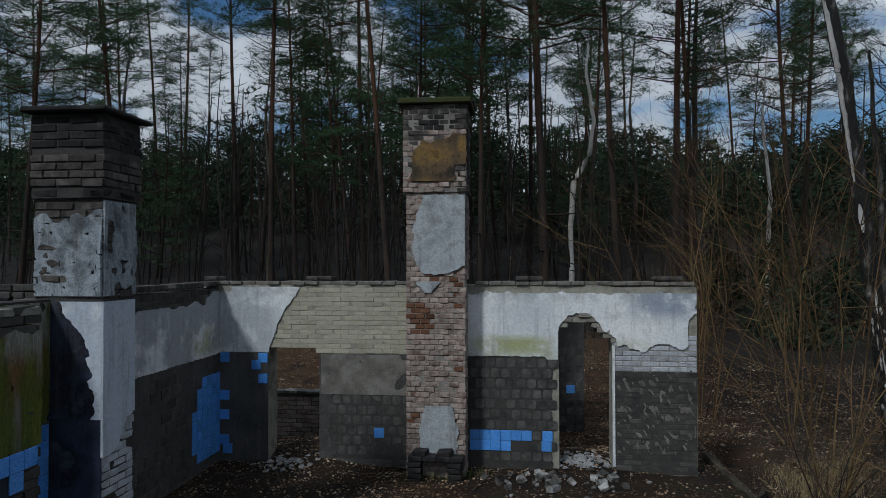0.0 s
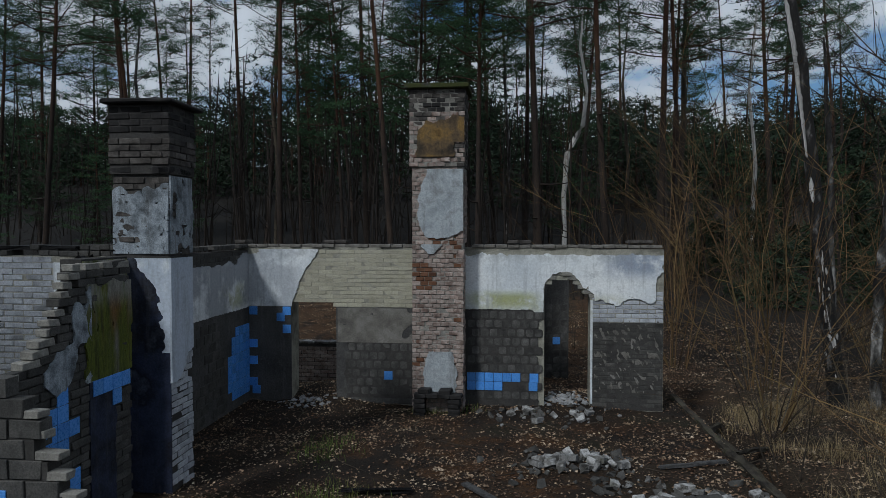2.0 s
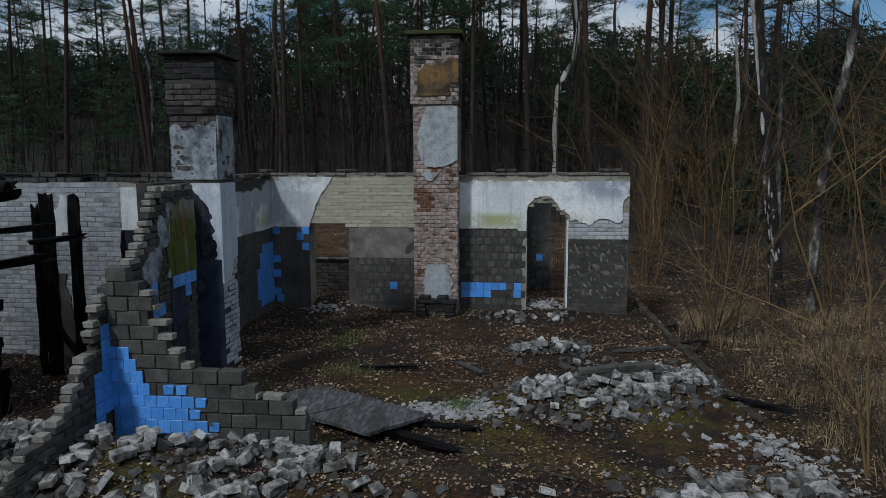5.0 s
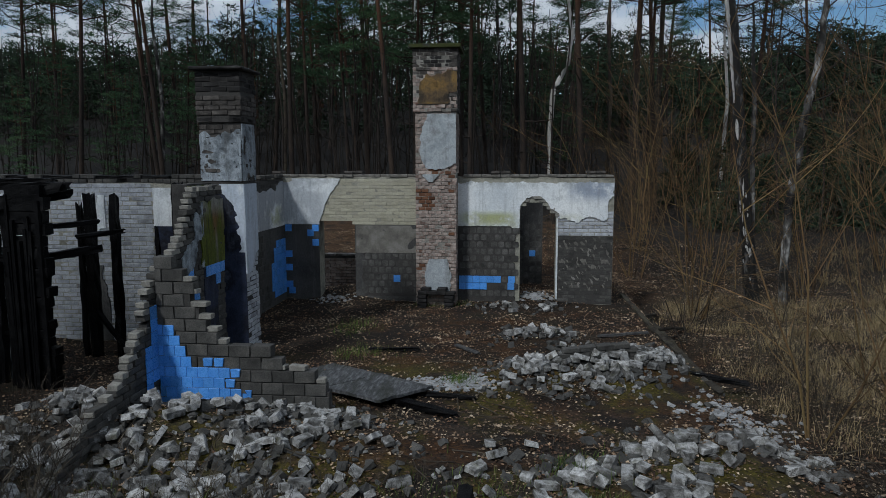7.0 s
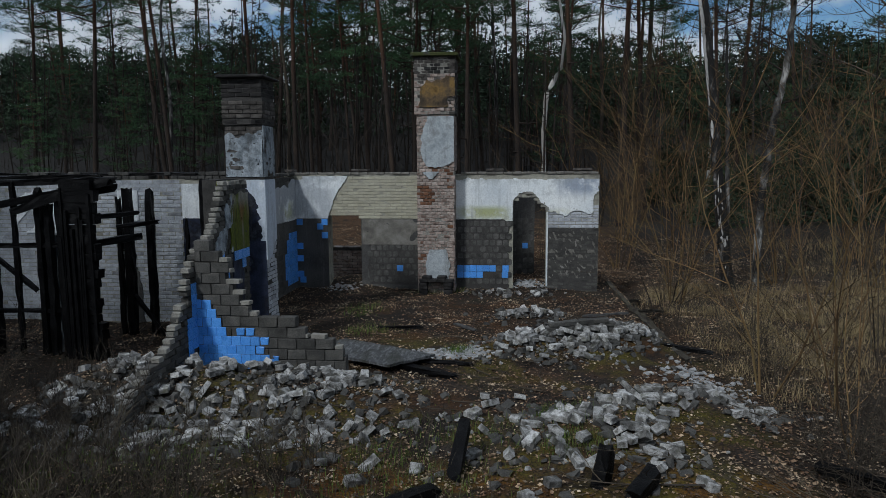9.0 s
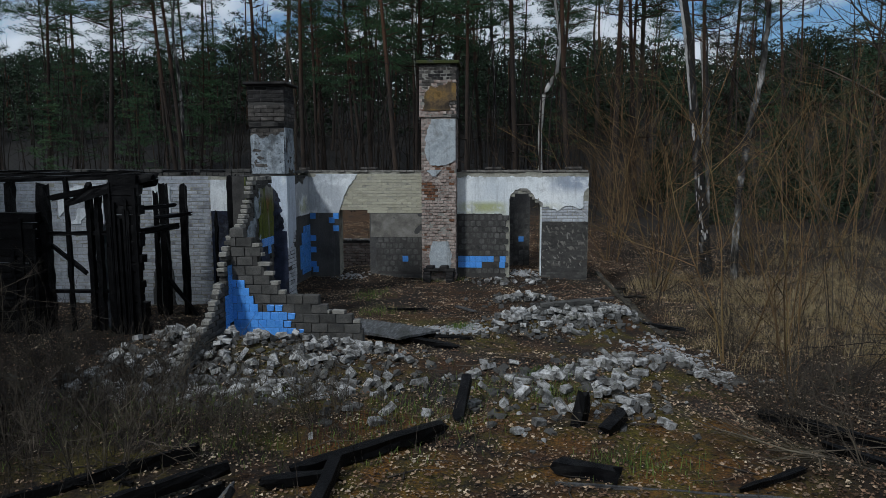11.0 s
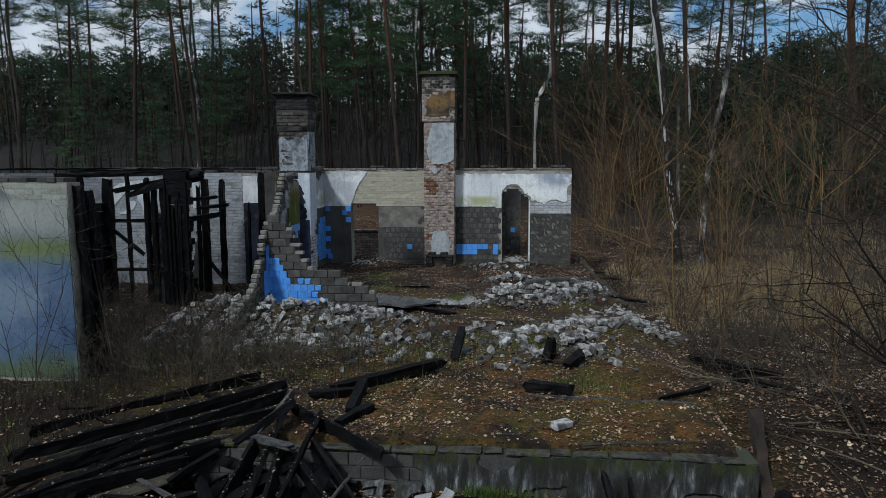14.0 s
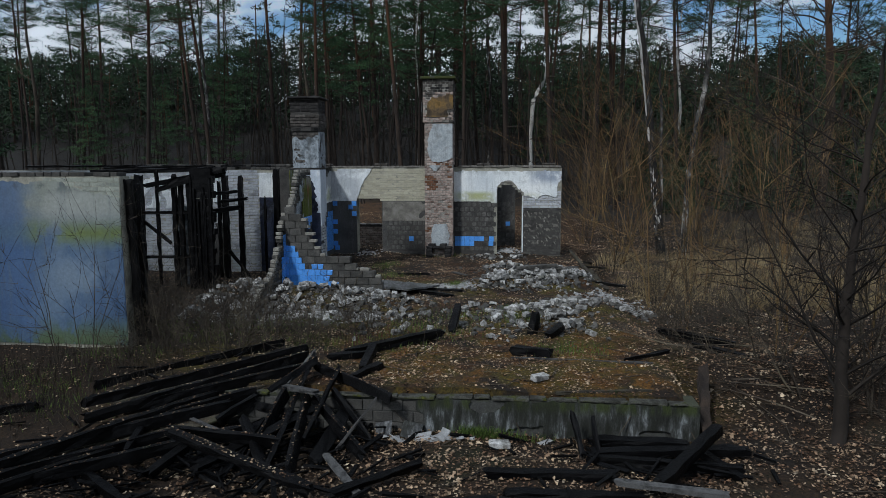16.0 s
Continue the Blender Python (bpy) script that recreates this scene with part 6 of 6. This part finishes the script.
def make_tree(name, label, pts, radii, material, seed, boughs, bough_len, twig_mat, parts=("trunk", "crown"), start=0.35):
    rng = random.Random(seed)
    root = tagged(new(name), label, "tree")
    root.location = pts[0]
    base = Vector(pts[0])
    line = [Vector(p) - base for p in pts]
    t = Build()
    fine, rad = [], []
    for i in range(len(line) - 1):
        for s in (0, 0.25, 0.5, 0.75):
            fine.append(line[i].lerp(line[i + 1], s) + Vector((rng.gauss(0, 0.012), rng.gauss(0, 0.012), 0)))
            rad.append((radii[i] + (radii[i + 1] - radii[i]) * s) * rng.uniform(0.92, 1.08))
    fine.append(line[-1])
    rad.append(radii[-1])
    t.tube(fine, rad, 9)
    t.done(parts[0], material, root, smooth=True)
    if boughs:
        b = Build()
        for k in range(boughs):
            u = start + (1 - start) * k / boughs
            i = min(len(fine) - 2, int(u * (len(fine) - 1)))
            a = rng.uniform(0, 6.28)
            grow(b, rng, fine[i], Vector((math.cos(a), math.sin(a), rng.uniform(0.2, 0.9))), bough_len * rng.uniform(0.6, 1.2), max(0.008, rad[i] * 0.3), 2)
        b.done(parts[1], twig_mat, root)
    return root


make_tree("birch_tree", "leaning birch with peeling white and scorched black bark", [(6.95, 1.2, -0.3), (6.70, 1.2, 1.6), (6.50, 1.2, 3.4), (6.22, 1.3, 6.0), (5.96, 1.4, 7.7), (5.8, 1.5, 10.0), (5.75, 1.6, 13.0)], [0.17, 0.14, 0.125, 0.115, 0.095, 0.06, 0.03], M["birch_black"], 1, 6, 1.6, M["twig_grey"], start=0.65)
make_tree("birch_tree", "crooked birch with patchy white bark", [(7.67, 1.5, -0.4), (7.7, 1.5, 1.16), (7.71, 1.5, 1.96), (7.8, 1.5, 3.07), (7.93, 1.5, 4.0), (8.05, 1.5, 4.61), (8.19, 1.5, 5.53), (8.22, 1.5, 6.58), (8.21, 1.5, 7.32), (8.31, 1.6, 11.32)], [0.10, 0.095, 0.09, 0.085, 0.08, 0.075, 0.07, 0.06, 0.05, 0.02], M["birch"], 2, 12, 1.8, M["twig_dark"], start=0.5)
make_tree("birch_tree", "thin birch with pale bark", [(6.97, 1.48, -0.4), (6.82, 1.48, 4.31), (6.69, 1.48, 6.45)], [0.06, 0.05, 0.02], M["birch"], 3, 8, 1.2, M["twig_dark"])
make_tree("pale_tree", "slender leafless tree with pale bark", [(7.91, 19.17, 0.9), (8.11, 19.17, 4.11), (8.28, 19.17, 7.62), (8.3, 19.17, 11.33), (8.4, 19.17, 14.33)], [0.15, 0.14, 0.125, 0.10, 0.05], M["twig_grey"], 9, 9, 1.8, M["twig_dark"], start=0.5)
make_tree("dead_tree", "dead white trunk with a sharp kink", [(3.25, 19.3, 0.6), (3.2, 19.3, 4.6), (3.35, 19.3, 6.4), (4.0, 19.3, 7.6), (4.2, 19.3, 9.0), (3.9, 19.3, 11.0), (4.0, 19.3, 12.6)], [0.12, 0.11, 0.12, 0.10, 0.08, 0.055, 0.025], M["dead_white"], 4, 5, 1.4, M["twig_grey"], start=0.3)
make_tree("bare_tree", "bare leafless tree with wide dark branches", [(6.05, -12.9, -0.6), (6.08, -12.8, 0.6), (6.15, -12.7, 1.8), (6.3, -12.6, 3.2), (6.5, -12.6, 5.0)], [0.085, 0.07, 0.052, 0.034, 0.015], M["twig_dark"], 5, 46, 1.7, M["twig_dark"], start=0.15)
make_tree("bare_tree", "bare leafless tree with wide dark branches", [(15.0, 9.0, 0.5), (15.2, 9.0, 5.0), (14.8, 9.0, 9.5), (15.3, 9.0, 14.0)], [0.2, 0.17, 0.12, 0.04], M["pine_bark"], 6, 22, 4.0, M["twig_grey"], start=0.4)
make_tree("bare_tree", "bare leafless tree with wide dark branches", [(19.0, 12.0, 0.5), (19.2, 12.0, 5.0), (18.8, 12.0, 10.0), (19.3, 12.0, 15.0)], [0.2, 0.17, 0.12, 0.04], M["pine_bark"], 7, 22, 4.5, M["twig_grey"], start=0.4)
for k, (x, y, h) in enumerate(((-22.0, 12.0, 13), (-14.8, 16.0, 12), (-9.8, 18.5, 11), (-4.0, 24.0, 12), (0.5, 26.0, 13), (6.5, 24.0, 13), (12.0, 22.0, 12))):
    z = land(x, y)
    make_tree("pale_tree", "slender leafless tree with pale bark", [(x, y, z - 0.3), (x + 0.2, y, z + h * 0.4), (x - 0.1, y, z + h * 0.7), (x + 0.2, y, z + h)], [0.10, 0.085, 0.06, 0.02], M["dead_white"] if k in (3, 6) else M["birch"] if k % 3 == 1 else M["twig_grey"], 20 + k, 9, 1.6, M["twig_grey"], start=0.4)

def peel_birch():
    """Patches of white wood on the camera's side of the scorched birch."""
    root = bpy.data.objects["birch_tree"]
    rng = random.Random(14)
    base = Vector((6.95, 1.2, -0.3))

    def centre(z):
        for (za, xa, ya), (zb, xb, yb) in zip(BIRCH, BIRCH[1:]):
            if z <= zb:
                t = (z - za) / (zb - za)
                return Vector((xa + (xb - xa) * t, ya + (yb - ya) * t, z))
        return Vector(BIRCH[-1][1:] + (z,))

    def radius(z):
        return 0.14 - 0.006 * max(0.0, z - 1.6) - 0.008 * max(0.0, z - 6.0)

    def patch(z0, z1, mid, half, name="peeled_bark"):
        b, n, m = Build(), max(3, int((z1 - z0) / 0.07)), 7
        for j in range(n + 1):
            z = z0 + (z1 - z0) * j / n
            end = min(1.0, 3.0 * min(j, n - j) / n + 0.12)
            lo, hi = mid - half * end * rng.uniform(0.75, 1.15), mid + half * end * rng.uniform(0.45, 1.15)
            for i in range(m + 1):
                a = lo + (hi - lo) * i / m
                r = radius(z) * 1.09 + (0.010 if 0 < i < m else -0.03)
                b.v.append(tuple(centre(z) + Vector((math.cos(a) * r, math.sin(a) * r, 0)) - base))
        b.f = [(j * (m + 1) + i, j * (m + 1) + i + 1, (j + 1) * (m + 1) + i + 1, (j + 1) * (m + 1) + i) for j in range(n) for i in range(m)]
        b.done(name, M["peeled"], root, "bare white wood where the bark has peeled")

    patch(3.50, 3.95, -2.3, 0.34)
    patch(4.3, 9.2, -2.5, 0.45)
    for _ in range(22):
        z = rng.gauss(1.5, 0.55)
        patch(z, z + rng.uniform(0.06, 0.3), rng.gauss(-2.2, 0.4), rng.uniform(0.06, 0.16))


BIRCH = [(-0.3, 6.95, 1.2), (1.6, 6.70, 1.2), (3.4, 6.50, 1.2), (6.0, 6.22, 1.3), (7.7, 5.96, 1.4), (10.0, 5.8, 1.5)]
peel_birch()


# ---- forest that closes the clearing behind and beside, mostly unseen and added for shade ----
def ring_ok(x, y):
    d = math.hypot((x - 1) / 1.0, (y + 10) / 1.25)
    # No pines towards the sun, so its light reaches the ruin.
    if abs(math.atan2(x, y + 6) + 2.45) < 0.5:
        return False
    return 15 < d < 30 and abs(math.atan2(x - 1.5, y + 16)) > 0.9


rs = random.Random(77)
for x, y in ((16.5, 24.0), (22.0, 26.0), (13.0, 27.0), (18.5, 11.5), (22.5, 8.0)):
    ob = copy_thing(pines[5], pose(x, y, land(x, y), 0, 0, rs.uniform(0, 360)))
    k = rs.uniform(0.42, 0.58)
    ob.scale = (k, k, k)
# Unseen ring of pines, added to close the place and cut low skylight.
for x, y in spread(rs, 70, 2.6, -32, 32, -48, 22, ring_ok, []):
    ob = copy_thing(pines[rs.randrange(6)], pose(x, y, land(x, y), 0, 0, rs.uniform(0, 360)))
    k = rs.uniform(0.85, 1.1)
    ob.scale = (k, k, k)
# Unseen low pines added at the left to shade the wing and painted wall.
for x, y in ((-13.5, -4.0), (-14.5, -6.5), (-12.5, -9.0), (-14.0, -11.2), (-11.6, -7.6), (-11.0, -17.4), (-13.4, -18.4)):
    ob = copy_thing(pines[5], pose(x, y, land(x, y), 0, 0, rs.uniform(0, 360)))
    ob.scale = (0.88, 0.88, 0.88)
# Unseen tall pines placed sunward so the pier and west wall fall in shade.
for k, (x, y) in enumerate(((-11.2, -14.5), (-14.6, -14.8), (-13.2, -16.8), (-14.7, -21.5), (-12.6, -20.3), (-15.6, -23.0))):
    ob = copy_thing(pines[(0, 2)[k % 2]], pose(x, y, land(x, y), 0, 0, rs.uniform(0, 360)))
    ob.scale = (0.85, 0.85, 0.85)
# Two more unseen pines, added behind to the left as shade.
for x, y in ((-6.0, -21.2), (-8.4, -22.6)):
    ob = copy_thing(pines[5], pose(x, y, land(x, y), 0, 0, rs.uniform(0, 360)))
    ob.scale = (0.72, 0.72, 0.72)


# ---- fallen branches and twigs ----
def build_branches(spots):
    rng, b = random.Random(500), Build()
    for x, y, turn, length in spots:
        one, a = Build(), radians(turn)
        grow(one, rng, Vector((0, 0, 0.03)), Vector((math.cos(a), math.sin(a), 0.06)), length, 0.022, 2)
        z = land(x + math.cos(a) * length * 0.5, y + math.sin(a) * length * 0.5) + 0.01
        b.add([(p[0] + x, p[1] + y, max(0.01, p[2] * 0.45) + z) for p in one.v], one.f)
    tagged(b.done("fallen_branches", M["twig_grey"]), "bare grey branches lying on the leaf-strewn ground", "branches", kind="stuff")


build_branches(((6.4, -12.0, 150, 2.4), (6.2, -11.2, 160, 2.2), (6.9, -10.6, 168, 2.6), (6.6, -9.9, 190, 2.2), (5.9, -12.6, 120, 1.6), (5.2, -11.6, 20, 1.6), (4.9, -10.6, 165, 1.9), (6.1, -9.0, 140, 1.8), (4.8, -1.4, 100, 1.6), (5.2, -2.4, 130, 1.5), (4.7, -0.2, 60, 1.4), (5.6, -4.6, 110, 1.7), (3.4, -9.9, 175, 1.3)))


def build_sticks():
    rng = random.Random(52)
    b = Build()
    for _ in range(900):
        x, y = rng.uniform(-7, 9), rng.uniform(-17, 2)
        if 1.2 < x < 4.2 and y > -6 and rng.random() < 0.6:
            continue
        z, a, ln = land(x, y) + 0.015, rng.uniform(0, 6.28), rng.uniform(0.15, 0.8) * (1.6 if x > 4.4 else 1.0)
        dx, dy = math.cos(a) * ln, math.sin(a) * ln
        x2, y2 = x + dx, y + dy
        r = rng.uniform(0.004, 0.010)
        b.tube([(x, y, z), (x + dx * 0.5 - dy * 0.1, y + dy * 0.5 + dx * 0.1, (z + land(x2, y2)) / 2 + 0.03), (x2, y2, land(x2, y2) + rng.uniform(0.01, 0.08))], [r, r * 0.8, r * 0.4], 4, False)
    tagged(b.done("fallen_twigs", M["twig_grey"]), "thin fallen twigs strewn on the ground", "twigs", kind="stuff")


build_sticks()


def build_char_debris():
    rng = random.Random(63)
    b = Build()
    for _ in range(420):
        x, y = rng.gauss(-1.2, 1.1), rng.gauss(-13.9, 0.8)
        if rng.random() < 0.12:
            x, y = rng.gauss(3.5, 0.8), rng.gauss(-13.9, 0.5)
        if y > -12.98 and x > -1.7:
            continue
        s, ln = rng.uniform(0.008, 0.025), rng.uniform(0.04, 0.30)
        b.box((-ln, -s, -s * 0.6), (ln, s, s * 0.6), s * 0.3, Matrix.Translation((x, y, land(x, y) + 0.02 + rng.random() * 0.08)) @ pose(0, 0, 0, rng.uniform(-20, 20), rng.uniform(-20, 20), rng.uniform(0, 360)))
    tagged(b.done("charred_splinters", M["char"]), "black charred splinters under the burnt heap", "debris", kind="stuff")


build_char_debris()
